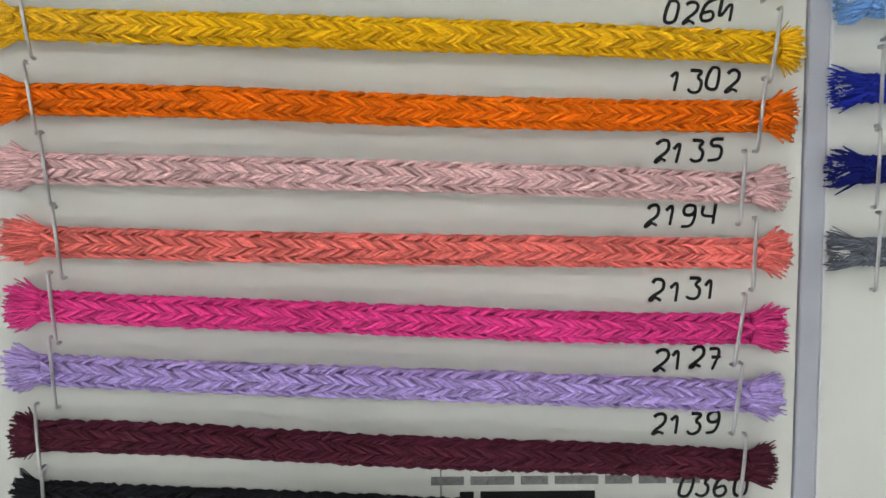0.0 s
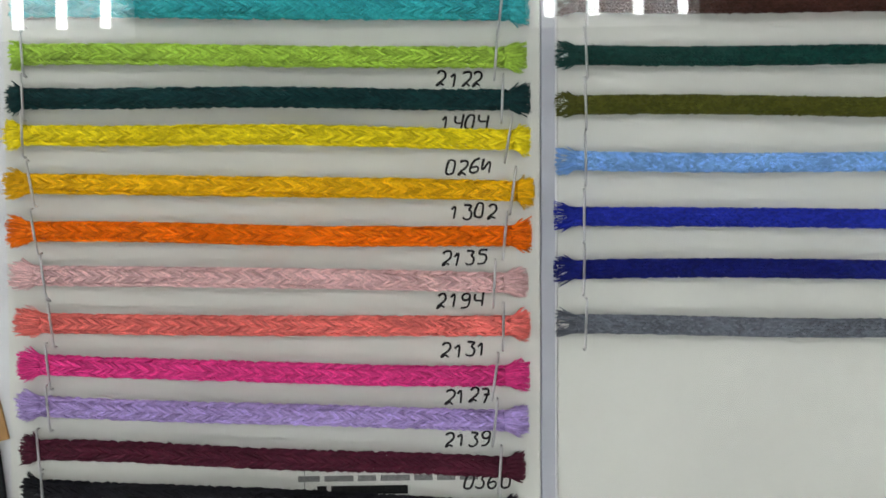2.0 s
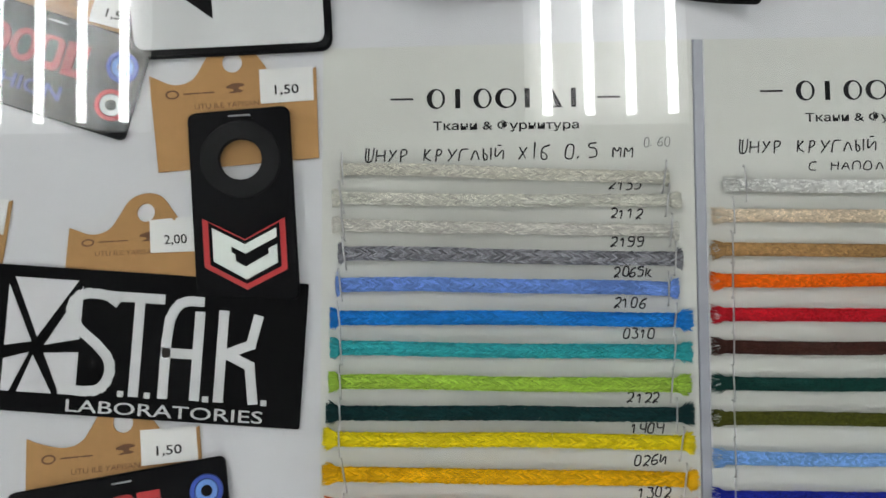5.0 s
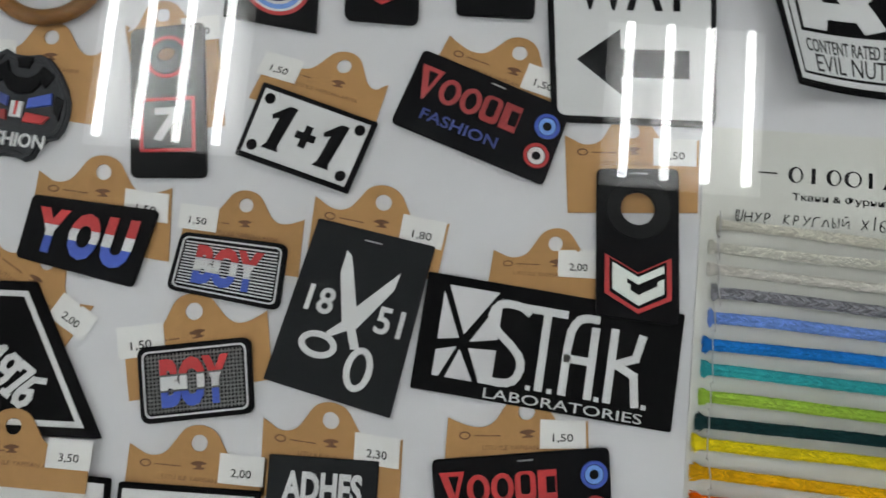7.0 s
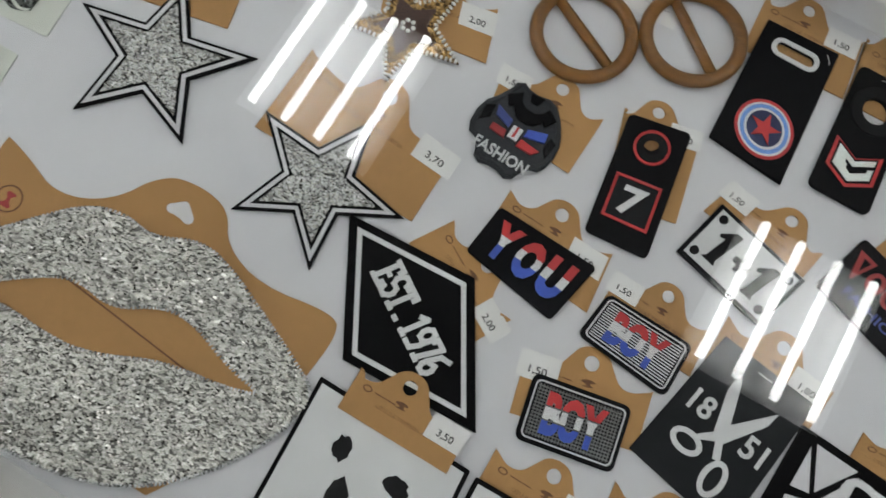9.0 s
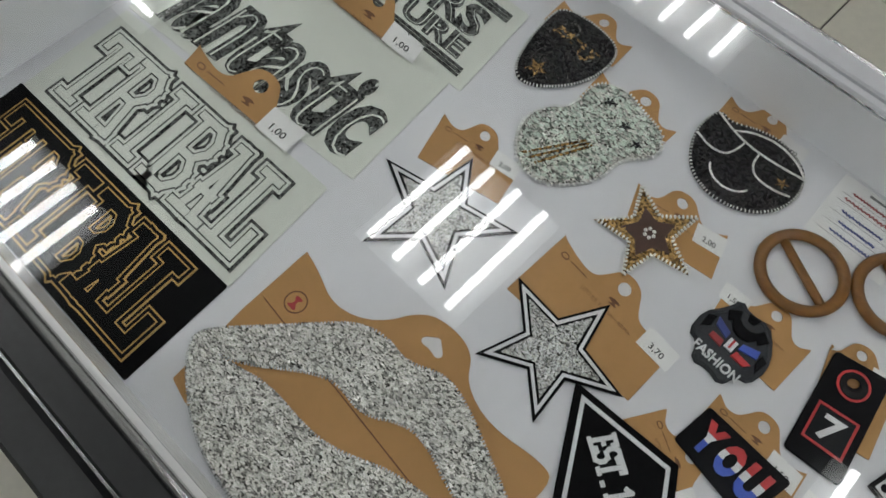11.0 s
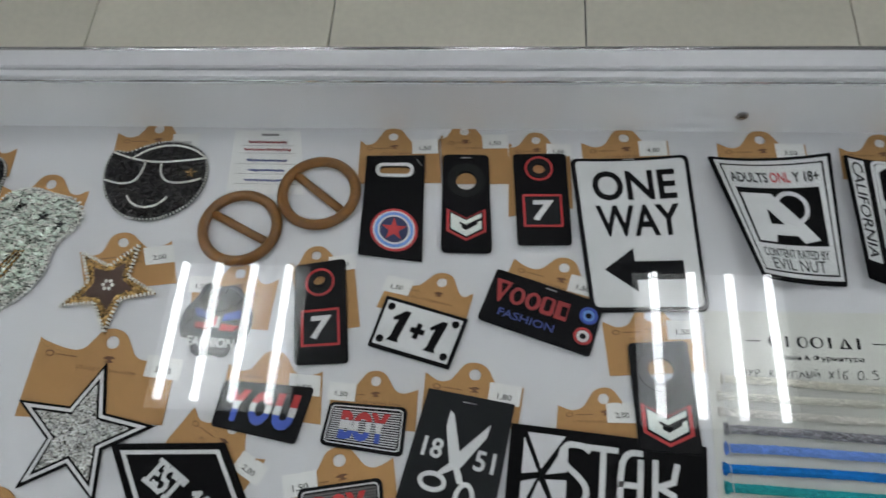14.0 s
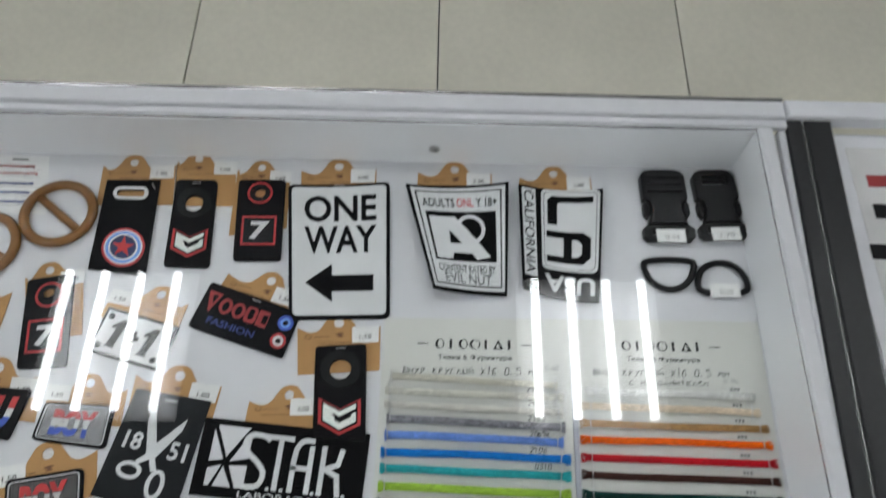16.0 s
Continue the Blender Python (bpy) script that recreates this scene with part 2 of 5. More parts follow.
def plate_data(loops, z0, z1, warp, bevel):
    if isinstance(warp, Quad) and warp.lift:
        v, f = plate_data(loops, z0, z1, lambda x, y, z: (x, y, z), bevel)
        return gridded(v, f, warp, 7.0)
    verts, faces = [], []
    for k, loop in enumerate(loops):
        base, n = len(verts), len(loop)
        d = bevel if k == 0 else -bevel
        rings = [(loop, z0), (loop, z1 - bevel)] + ([(inset(loop, d), z1)] if bevel else [])
        for pts, z in rings:
            verts += [warp(p[0], p[1], z) for p in pts]
        for r in range(len(rings) - 1):
            for i in range(n):
                a, b = base + r * n + i, base + r * n + (i + 1) % n
                faces.append((a, b, b + n, a + n))
    tops, count = [], 0
    top_index = []
    for k, loop in enumerate(loops):
        n = len(loop)
        layers = 3 if bevel else 2
        top_index += [count + (layers - 1) * n + i for i in range(n)]
        pts = inset(loop, bevel if k == 0 else -bevel) if bevel else loop
        tops.append([Vector((p[0], p[1], 0)) for p in pts])
        count += layers * n
    flat_pts = [p for t in tops for p in t]
    for tri in tessellate_polygon(tops):
        a, b, c = tri
        area = (flat_pts[b] - flat_pts[a]).cross(flat_pts[c] - flat_pts[a]).z
        faces.append(tuple(top_index[i] for i in ((a, b, c) if area > 0 else (a, c, b))))
    return verts, faces


def plate(name, loops, z0, z1, material, parent, warp=flat, bevel=0.0, label=""):
    if not isinstance(loops[0][0], (tuple, list)):
        loops = [loops]
    loops = [list(lp) for lp in loops]
    for k, lp in enumerate(loops):
        area = sum(lp[i][0] * lp[(i + 1) % len(lp)][1] - lp[(i + 1) % len(lp)][0] * lp[i][1] for i in range(len(lp)))
        if (area > 0) != (k == 0):
            lp.reverse()
    v, f = plate_data(loops, z0, z1, warp, bevel)
    return link_part(name, v, f, material, parent, label)


def rect(cx, cy, w, h):
    return [(cx - w / 2, cy - h / 2), (cx + w / 2, cy - h / 2), (cx + w / 2, cy + h / 2), (cx - w / 2, cy + h / 2)]


def rounded(cx, cy, w, h, r, n=4):
    out = []
    for sx, sy, a0 in ((1, 1, 0), (-1, 1, 90), (-1, -1, 180), (1, -1, 270)):
        for i in range(n + 1):
            a = radians(a0 + 90 * i / n)
            out.append((cx + sx * (w / 2 - r) + r * math.cos(a), cy + sy * (h / 2 - r) + r * math.sin(a)))
    return out


def disc(cx, cy, r, n=24, ry=None):
    ry = ry or r
    return [(cx + r * math.cos(2 * math.pi * i / n), cy + ry * math.sin(2 * math.pi * i / n)) for i in range(n)]


def chaikin(pts, times=2, closed=True):
    for _ in range(times):
        out = [] if closed else [pts[0]]
        for i in range(len(pts) if closed else len(pts) - 1):
            a, b = pts[i], pts[(i + 1) % len(pts)]
            out += [(a[0] * 0.75 + b[0] * 0.25, a[1] * 0.75 + b[1] * 0.25), (a[0] * 0.25 + b[0] * 0.75, a[1] * 0.25 + b[1] * 0.75)]
        pts = out if closed else out + [pts[-1]]
    return pts


def star_loop(tips, ratio=0.40, scale=1.0):
    cx, cy = sum(p[0] for p in tips) / len(tips), sum(p[1] for p in tips) / len(tips)
    out = []
    for i, p in enumerate(tips):
        q = tips[(i + 1) % len(tips)]
        out.append((cx + (p[0] - cx) * scale, cy + (p[1] - cy) * scale))
        mx, my = (p[0] + q[0]) / 2 - cx, (p[1] + q[1]) / 2 - cy
        k = ratio / 0.809 * scale
        out.append((cx + mx * k, cy + my * k))
    return out


def regular_star(cx, cy, r, ratio=0.38, turn=90):
    return star_loop([(cx + r * math.cos(radians(turn - 72 * i)), cy + r * math.sin(radians(turn - 72 * i))) for i in range(5)], ratio)


@functools.lru_cache(maxsize=None)
def glyphs(text, weight):
    cu = bpy.data.curves.new("lettering", "FONT")
    cu.body, cu.size, cu.resolution_u, cu.extrude, cu.offset = text, 1.0, 3, 0.05, weight
    ob = bpy.data.objects.new("lettering", cu)
    me = bpy.data.meshes.new_from_object(ob)
    v = np.array([tuple(p.co) for p in me.vertices])
    f = [tuple(p.vertices) for p in me.polygons]
    bpy.data.objects.remove(ob)
    bpy.data.curves.remove(cu)
    bpy.data.meshes.remove(me)
    lo, hi = v.min(0), v.max(0)
    return (v - (lo + hi) / 2) / np.maximum(hi - lo, 1e-6), f


def text(name, s, w, h, cx, cy, z0, z1, material, parent, warp=flat, weight=0.0, turn=0.0, slant=0.0, label="", band=None):
    v, f = glyphs(s, weight)
    if band:
        v, f = sliced(v, f, *band)
    c, sn = math.cos(radians(turn)), math.sin(radians(turn))
    out = []
    for x, y, z in v:
        x, y = x * w + slant * y * h, y * h
        out.append((cx + c * x - sn * y, cy + sn * x + c * y, z0 + (z + 0.5) * (z1 - z0)))
    if isinstance(warp, Quad) and warp.lift:
        out, f = gridded(out, f, warp, 7.0)
    else:
        out = [warp(*p) for p in out]
    return link_part(name, out, f, material, parent, label)


def bars(name, widths, h, cx, cy, z0, z1, material, parent, warp=flat, gap=0.6):
    total = sum(widths) + gap * (len(widths) - 1)
    x, V, F = cx - total / 2, [], []
    for w in widths:
        v, f = plate_data([rect(x + w / 2, cy, w, h)], z0, z1, warp, 0)
        F += [tuple(i + len(V) for i in q) for q in f]
        V += v
        x += w + gap
    return link_part(name, V, F, material, parent)


def tube_data(path, radius, sides=6, closed=False, flat_z=1.0):
    path = np.asarray(path, float)
    n = len(path)
    tan = np.roll(path, -1, 0) - np.roll(path, 1, 0)
    if not closed:
        tan[0], tan[-1] = path[1] - path[0], path[-1] - path[-2]
    tan /= np.linalg.norm(tan, axis=1, keepdims=True) + 1e-12
    up = np.where(np.abs(tan[:, 2:3]) > 0.9, np.array([[1.0, 0, 0]]), np.array([[0, 0, 1.0]]))
    side = np.cross(tan, up)
    side /= np.linalg.norm(side, axis=1, keepdims=True) + 1e-12
    nor = np.cross(side, tan)
    rad = np.broadcast_to(np.asarray(radius, float), (n,))
    a = np.linspace(0, 2 * np.pi, sides, endpoint=False)
    v = path[:, None] + rad[:, None, None] * (np.cos(a)[None, :, None] * side[:, None] + flat_z * np.sin(a)[None, :, None] * nor[:, None])
    idx = np.arange(n * sides).reshape(n, sides)
    nxt = np.roll(idx, -1, 1)
    lo, hi = (idx, np.roll(idx, -1, 0)) if closed else (idx[:-1], idx[1:])
    nlo, nhi = (nxt, np.roll(nxt, -1, 0)) if closed else (nxt[:-1], nxt[1:])
    f = np.stack([lo, nlo, nhi, hi], -1).reshape(-1, 4)
    faces = [tuple(q) for q in f.tolist()]
    if not closed:
        faces += [tuple(idx[0][::-1].tolist()), tuple(idx[-1].tolist())]
    return v.reshape(-1, 3), faces


def merged(chunks):
    V, F, k = [], [], 0
    for v, f in chunks:
        V.append(np.asarray(v))
        F += [tuple(i + k for i in q) for q in f]
        k += len(v)
    return np.concatenate(V), F


def tube(name, path_mm, radius, material, parent, sides=6, closed=False, label="", flat_z=1.0):
    v, f = tube_data(np.asarray(path_mm) * MM, np.asarray(radius) * MM, sides, closed, flat_z)
    return link_part(name, v, f, material, parent, label, smooth=True)


def box_data(x0, y0, z0, x1, y1, z1, bevel=0.0):
    """Corners in metres."""
    w = lambda x, y, z: (x, y, z)
    v, f = plate_data([[(x0, y0), (x1, y0), (x1, y1), (x0, y1)]], z0, z1, w, bevel)
    return v, f + [(3, 2, 1, 0)]


def box(name, x0, y0, z0, x1, y1, z1, material, parent=None, bevel=0.0, label=""):
    v, f = box_data(x0, y0, z0, x1, y1, z1, bevel)
    return link_part(name, v, f, material, parent, label)


# Strokes of hand-drawn and slab letters on a grid 4 wide and 6 high.
PEN = {"0": "16 04 01 10 30 41 45 36 16", "1": "04 26 20", "2": "05 16 36 45 43 11 00 10 21 40", "3": "06 46 24 43 41 30 10 01", "4": "06 03 43|46 40", "5": "46 06 04 34 43 41 30 00",
       "6": "46 15 02 01 10 30 41 42 33 02", "7": "06 46 20|13 43", "9": "44 33 13 04 05 16 36 45 42 30 00", "Н": "06 00 46 40", "к": "05 00|35 02 40", "ш": "06 00 40 46|26 20", "н": "05 00|03 43|45 40",
       "у": "05 22|45 00", "р": "05 00|05 35 33 02", "г": "00 05 45", "л": "00 25 40", "ы": "05 00 20 22 03|45 40", "й": "05 00 45 40|16 36", "х": "05 40|00 45", "/": "27 20", "б": "46 05 01 10 30 32 13 03",
       ",": "11 00", "м": "00 05 22 45 40", "с": "45 15 03 01 10 40", "а": "00 25 40|12 32", "п": "00 05 45 40", "о": "15 03 01 10 30 41 43 35 15", "и": "05 00 45 40", "т": "05 45|25 20", "е": "45 05 00 40|03 33"}
SLAB = {"T": "05 06 46 45|26 20|10 30", "R": "10 16|06 36 45 44 33 13|33 40|00 20|30 40", "I": "26 20|16 36|10 30", "B": "10 16|06 36 45 44 33 13|33 42 41 30 00", "A": "10 26 30|00 20|30 40|12 32|16 26", "L": "16 10|06 26|00 40 42",
        "E": "16 10|06 46 45|00 40 41|13 33", "S": "45 36 16 05 04 13 33 42 41 30 10 01|46 45|00 01", ".": "10 20", "1": "05 26 20|10 30", "9": "44 33 13 04 05 16 36 45 42 30 00", "7": "05 06 46 20|10 30", "6": "46 15 02 01 10 30 41 42 33 02"}


def drawn(s, table, advance=1.35):
    """The strokes of a line of writing, centred, in a unit box."""
    out = []
    for k, ch in enumerate(s):
        for line in table.get(ch, "").split("|"):
            if line:
                out.append([((k * advance + int(p[0]) / 4), int(p[1]) / 6) for p in line.split()])
    wide = (len(s) - 1) * advance + 1
    return [[(x / wide - 0.5, y - 0.5) for x, y in line] for line in out]


def pen_text(name, s, w, h, cx, cy, z, thick, material, parent, turn=0.0, slant=0.0, label="", seed=0):
    """Felt-pen writing: thin flattened round strokes, each a little off."""
    rg, chunks = random.Random(seed), []
    c, sn = math.cos(radians(turn)), math.sin(radians(turn))
    for line in drawn(s, PEN, 1.5):
        dx, dy, lean = rg.uniform(-0.25, 0.25), rg.uniform(-0.25, 0.25), slant + rg.uniform(-0.06, 0.06)
        pts = [(x * w + lean * y * h + dx + rg.uniform(-0.12, 0.12), y * h + dy + rg.uniform(-0.12, 0.12)) for x, y in line]
        pts = chaikin(pts, 2, False) if len(pts) > 2 else pts
        path = np.array([(cx + c * x - sn * y, cy + sn * x + c * y, z) for x, y in pts])
        chunks.append(tube_data(path * MM, thick / 2 * MM * np.linspace(1.1, 0.85, len(path)), 6, False, 0.2))
    v, f = merged(chunks)
    return link_part(name, v, f, material, parent, label)


def ribbons(name, lines, thick, z0, z1, material, parent, warp=flat, label="", join=0.5):
    """Bold lettering: each stroke is a chain of flat bars."""
    chunks, k = [], 0
    for line in lines:
        for a, b in zip(line[:-1], line[1:]):
            d = Vector(b) - Vector(a)
            if d.length < 1e-6:
                continue
            d.normalize()
            n, e = Vector((-d.y, d.x)) * thick / 2, d * thick * join
            a2, b2 = Vector(a) - e, Vector(b) + e
            loop = [tuple(p) for p in (a2 - n, b2 - n, b2 + n, a2 + n)]
            chunks.append(plate_data([loop], z0, z1 + 0.004 * (k % 9), warp, 0))
            k += 1
    v, f = merged(chunks)
    return link_part(name, v, f, material, parent, label)


def placed(lines, w, h, cx, cy, slant=0.0):
    return [[(cx + x * w + slant * y * h, cy + y * h) for x, y in line] for line in lines]


# ---- the shop: floor, walls, ceiling, lamps ----
def structure(ob, label, category):
    return tagged(ob, label, category, kind="structure")


structure(box("floor", -6, -5, FLOOR_Z - 0.1, 6, 7, FLOOR_Z - 0.004, GROUT), "shop floor of large beige square tiles with dark joints", "floor")
structure(box("ceiling", -6.1, -5.1, LAMP_Z + 0.066, 6.1, 7.1, LAMP_Z + 0.16, CEILING), "dark grey shop ceiling with recessed lamps", "ceiling")
for nm, b in (("wall_north", (-6.1, 7, 6.1, 7.1)), ("wall_south", (-6.1, -5.1, 6.1, -5)), ("wall_west", (-6.1, -5, -6, 7)), ("wall_east", (6, -5, 6.1, 7))):
    structure(box(nm, b[0], b[1], FLOOR_Z, b[2], b[3], LAMP_Z + 0.066, WALL), "plain pale painted shop wall", "wall")


def ceiling_lamp(cx, cy, across=False):
    lamp = thing("ceiling_lamp", cx / MM, cy / MM, LAMP_Z / MM, "square ceiling lamp with four glowing fluorescent tubes", "ceiling lamp", "ceiling lamps of the shop")
    box("tray", cx - 0.31, cy - 0.33, LAMP_Z + 0.056, cx + 0.31, cy + 0.33, LAMP_Z + 0.066, TRAY, lamp)
    for i in range(4):
        off = (i - 1.5) * 0.156
        ends = [(cx - 0.305, cy + off), (cx + 0.305, cy + off)] if across else [(cx + off, cy - 0.305), (cx + off, cy + 0.305)]
        tube("fluorescent_tube", [(e[0] / MM, e[1] / MM, LAMP_Z / MM) for e in ends], 19, GLOW, lamp, 8, label="glowing white tube")
    return lamp


# Four lamps mirror in the glass; the last seven are unseen, added for light.
for cx, cy, across in ((0.705, 0.872, False), (-1.325, 0.865, False), (-3.50, 0.86, True), (-2.73, -0.49, False),
                       (2.73, 0.87, False), (-1.325, 2.7, False), (0.705, 2.7, False), (-1.5, -1.75, False), (0.5, -1.75, False), (2.5, -1.75, False), (-3.5, -1.75, False)):
    ceiling_lamp(cx, cy, across)

# ---- the display case ----
X0, X1, Y0, Y1 = -0.845, 0.296, -0.303, 0.149
case = thing("display_case", -275, -80, FLOOR_Z / MM, "white glass-topped display counter with black aluminium edge profiles", "display case")
box("board", X0, Y0, -0.018, X1, Y1, 0.0, BOARD, case, label="white laminate board")
box("back_panel", X0 - 0.012, Y1, -0.018, X1 + 0.012, Y1 + 0.010, 0.056, FRAME_WHITE, case)
box("side_panel", X1, Y0, -0.018, X1 + 0.010, Y1, 0.056, FRAME_WHITE, case)
box("side_panel", X0 - 0.010, Y0, -0.018, X0, Y1, 0.056, FRAME_WHITE, case)
box("front_panel", X0 - 0.010, Y0 - 0.005, -0.018, X1 + 0.010, Y0, 0.057, SATIN, case, label="satin metal inner front with its reflected brightness painted in pale")
# Rim: two shallow steps at the back, a bevel at the sides.
box("back_rim", X0 - 0.022, Y1 + 0.002, 0.0565, X1 + 0.0250, Y1 + 0.009, 0.0625, FRAME_WHITE, case, 0.001)
box("back_rim", X0 - 0.022, Y1 + 0.0105, 0.050, X1 + 0.0250, Y1 + 0.027, 0.0640, FRAME_WHITE, case, 0.0015)
tube("edge_bead", [((X0 - 0.022) / MM, (Y1 + 0.029) / MM, 61), ((X1 + 0.0250) / MM, (Y1 + 0.029) / MM, 61)], 2.2, CHROME, case, 10, label="bright rounded edge")
for sx, xa in ((1, X1), (-1, X0)):
    a, b = sorted((xa + sx * 0.0015, xa + sx * 0.0125))
    box("side_rim", a, Y0, 0.0565, b, Y1 + 0.001, 0.0625, FRAME_WHITE, case, 0.001)
    for nm, p, q, z0, z1, m, bv, lbl in (("side_bevel", 0.0130, 0.0185, 0.030, 0.0560, GREY_BEVEL, 0.003, "grey metal bevel"), ("side_strip", 0.0190, 0.0245, 0.020, 0.0600, FRAME_WHITE, 0.002, "")):
        a, b = sorted((xa + sx * p, xa + sx * q))
        v, f = box_data(a, Y0, z0, b, Y1 + 0.001, z1, bv)
        v = [(x + (0.036 * (y - Y1) if sx > 0 else 0), y, z) for x, y, z in v]
        link_part(nm, v, f, m, case, lbl)
    back = Y1 + 0.011 if sx > 0 else Y1 - 0.002
    for nm, p, q, z0, z1, m, lbl in (("edge_profile", 0.0255, 0.0383, 0.020, 0.0600, BLACK_PROFILE, "black aluminium profile"), ("profile_slot", 0.0383, 0.0412, 0.015, 0.0585, CHROME, "bright metal slot"),
                                     ("edge_profile", 0.0412, 0.0625, 0.020, 0.0600, BLACK_PROFILE, "black aluminium profile")):
        a, b = sorted((xa + sx * p, xa + sx * q))
        v, f = box_data(a, Y0 - 0.05, z0, b, back, z1, 0.001)
        v = [(x + (0.036 * (y - Y1) if sx > 0 else 0), y, z) for x, y, z in v]
        link_part(nm, v, f, m, case, lbl)
tube("front_bead", [((X0 - 0.03) / MM, (Y0 - 0.0075) / MM, 58.5), ((X1 + 0.03) / MM, (Y0 - 0.0075) / MM, 57.5)], 3.6, CHROME, case, 10, label="bright metal front edge")
box("front_profile", X0 - 0.03, Y0 - 0.032, 0.030, X1 + 0.03, Y0 - 0.0105, 0.058, BLACK_PROFILE, case, 0.002, label="black aluminium profile")
box("front_slot", X0 - 0.03, Y0 - 0.034, 0.020, X1 + 0.03, Y0 - 0.0322, 0.0545, CHROME, case)
box("front_profile", X0 - 0.03, Y0 - 0.062, 0.012, X1 + 0.03, Y0 - 0.0345, 0.056, BLACK_PROFILE, case, 0.003, label="black aluminium profile")
box("cabinet_body", X0 - 0.012, Y0 - 0.004, FLOOR_Z, X1 + 0.012, Y1 + 0.012, -0.0185, FRAME_WHITE, case)
pane = box("glass_top", X0 + 0.0005, Y0 + 0.0005, GLASS_Z - 0.004, X1 - 0.0005 + 0.001, Y1 + 0.0010, GLASS_Z, GLASS, case, label="clear glass pane")
pane.visible_shadow = False
for sx in (-553, 35):
    sc = thing("screw", sx, 148, 22, "small steel screw in the white back panel", "screw", "screws of the back panel")
    ring = [(sx + 4 * math.cos(a), 147.4, 22 + 4 * math.sin(a)) for a in np.linspace(0, 2 * np.pi, 12, endpoint=False)]
    tube("screw_rim", ring, 0.9, STEEL, sc, 6, True)
    v, f = tube_data(np.array([(sx, 149.0, 22), (sx, 146.8, 22)]) * MM, 2.4 * MM, 10)
    link_part("screw_head", v, f, STEEL, sc)
    link_part("screw_slot", *box_data((sx - 2) * MM, 146.4 * MM, 21.6 * MM, (sx + 2) * MM, 147 * MM, 22.4 * MM), RUBBER, sc)

# Neighbouring counters, of which only the edges are seen.
near_case = thing("neighbour_counter", 650, -80, FLOOR_Z / MM, "white display counter standing beside the case", "display case")
box("counter_top", X1 + 0.0642, Y0 - 0.05, -0.02, X1 + 0.9, Y1 + 0.010, 0.045, FRAME_WHITE, near_case, 0.002)
box("back_rim", X1 + 0.0270, Y1 + 0.0115, 0.050, X1 + 0.9, Y1 + 0.029, 0.0640, FRAME_WHITE, near_case, 0.0015)
box("cabinet_body", X1 + 0.070, Y0 - 0.004, FLOOR_Z, X1 + 0.9, Y1 + 0.012, -0.0205, FRAME_WHITE, near_case)
sheet = thing("printed_sheet", 450, 50, 45, "white sheet with a red and a dark printed bar", "paper")
plate("paper", rect(432, 60, 116, 168), 45.2, 45.6, PAPER, sheet)
for yy, hh, xx, m, lbl in ((112, 11, 404, DULL_RED, "red bar"), (84, 13, 403, INK, "dark bar"), (48, 13, 392, INK, "dark bar")):
    plate("printed_bar", rect(xx, yy, 38, hh), 45.65, 45.75, m, sheet, label=lbl)
far_case = thing("neighbour_counter", -1300, -80, FLOOR_Z / MM, "dark display counter beside the case", "display case")
box("counter_top", X0 - 0.9, Y0 - 0.05, -0.05, X0 - 0.0635, Y1 + 0.010, 0.0, BLACK_PROFILE, far_case, 0.002)
box("cabinet_body", X0 - 0.9, Y0 - 0.004, FLOOR_Z, X0 - 0.0695, Y1 + 0.012, -0.0505, BLACK_PROFILE, far_case)
BROWN = mat("brown_cardboard", (0.24, 0.10, 0.03), 0.6, grain=0.1, scale=200)
PURPLE = mat("purple_lace", (0.22, 0.17, 0.36), 0.8, grain=0.3, scale=800, bump=0.3)
roll = thing("cardboard_box", -1020, 60, 0, "brown cardboard box lying on the dark counter", "box")
box("box_body", -1.16, -0.02, 0.0, -0.952, 0.145, 0.03, BROWN, roll, 0.002)
box("box_flap", -1.15, -0.01, 0.0302, -0.96, 0.135, 0.032, BROWN, roll, 0.0008)
lace = thing("lace_trim", -1000, -40, 0, "strip of purple lace trim with a toothed edge", "lace trim")
teeth = [(-1150, -60), (-950, -60)] + [p for i in range(20) for p in ((-950 - i * 10, -32), (-955 - i * 10, -24))] + [(-1150, -32)]
plate("lace_band", teeth, 0.2, 3.0, PURPLE, lace)


# ---- tags, stickers, staples ----
rng = random.Random(7)


def staple(parent, x, y, length, deg, z, r=0.42):
    c, s = math.cos(radians(deg)), math.sin(radians(deg))
    pts = [(-length / 2, -1.2), (-length / 2, -0.1), (-length / 2 + 0.5, 0.25), (length / 2 - 0.5, 0.25), (length / 2, -0.1), (length / 2, -1.2)]
    tube("staple", [(x + c * p, y + s * p, z + q) for p, q in pts], r, STEEL, parent, 6, label="thin steel staple")


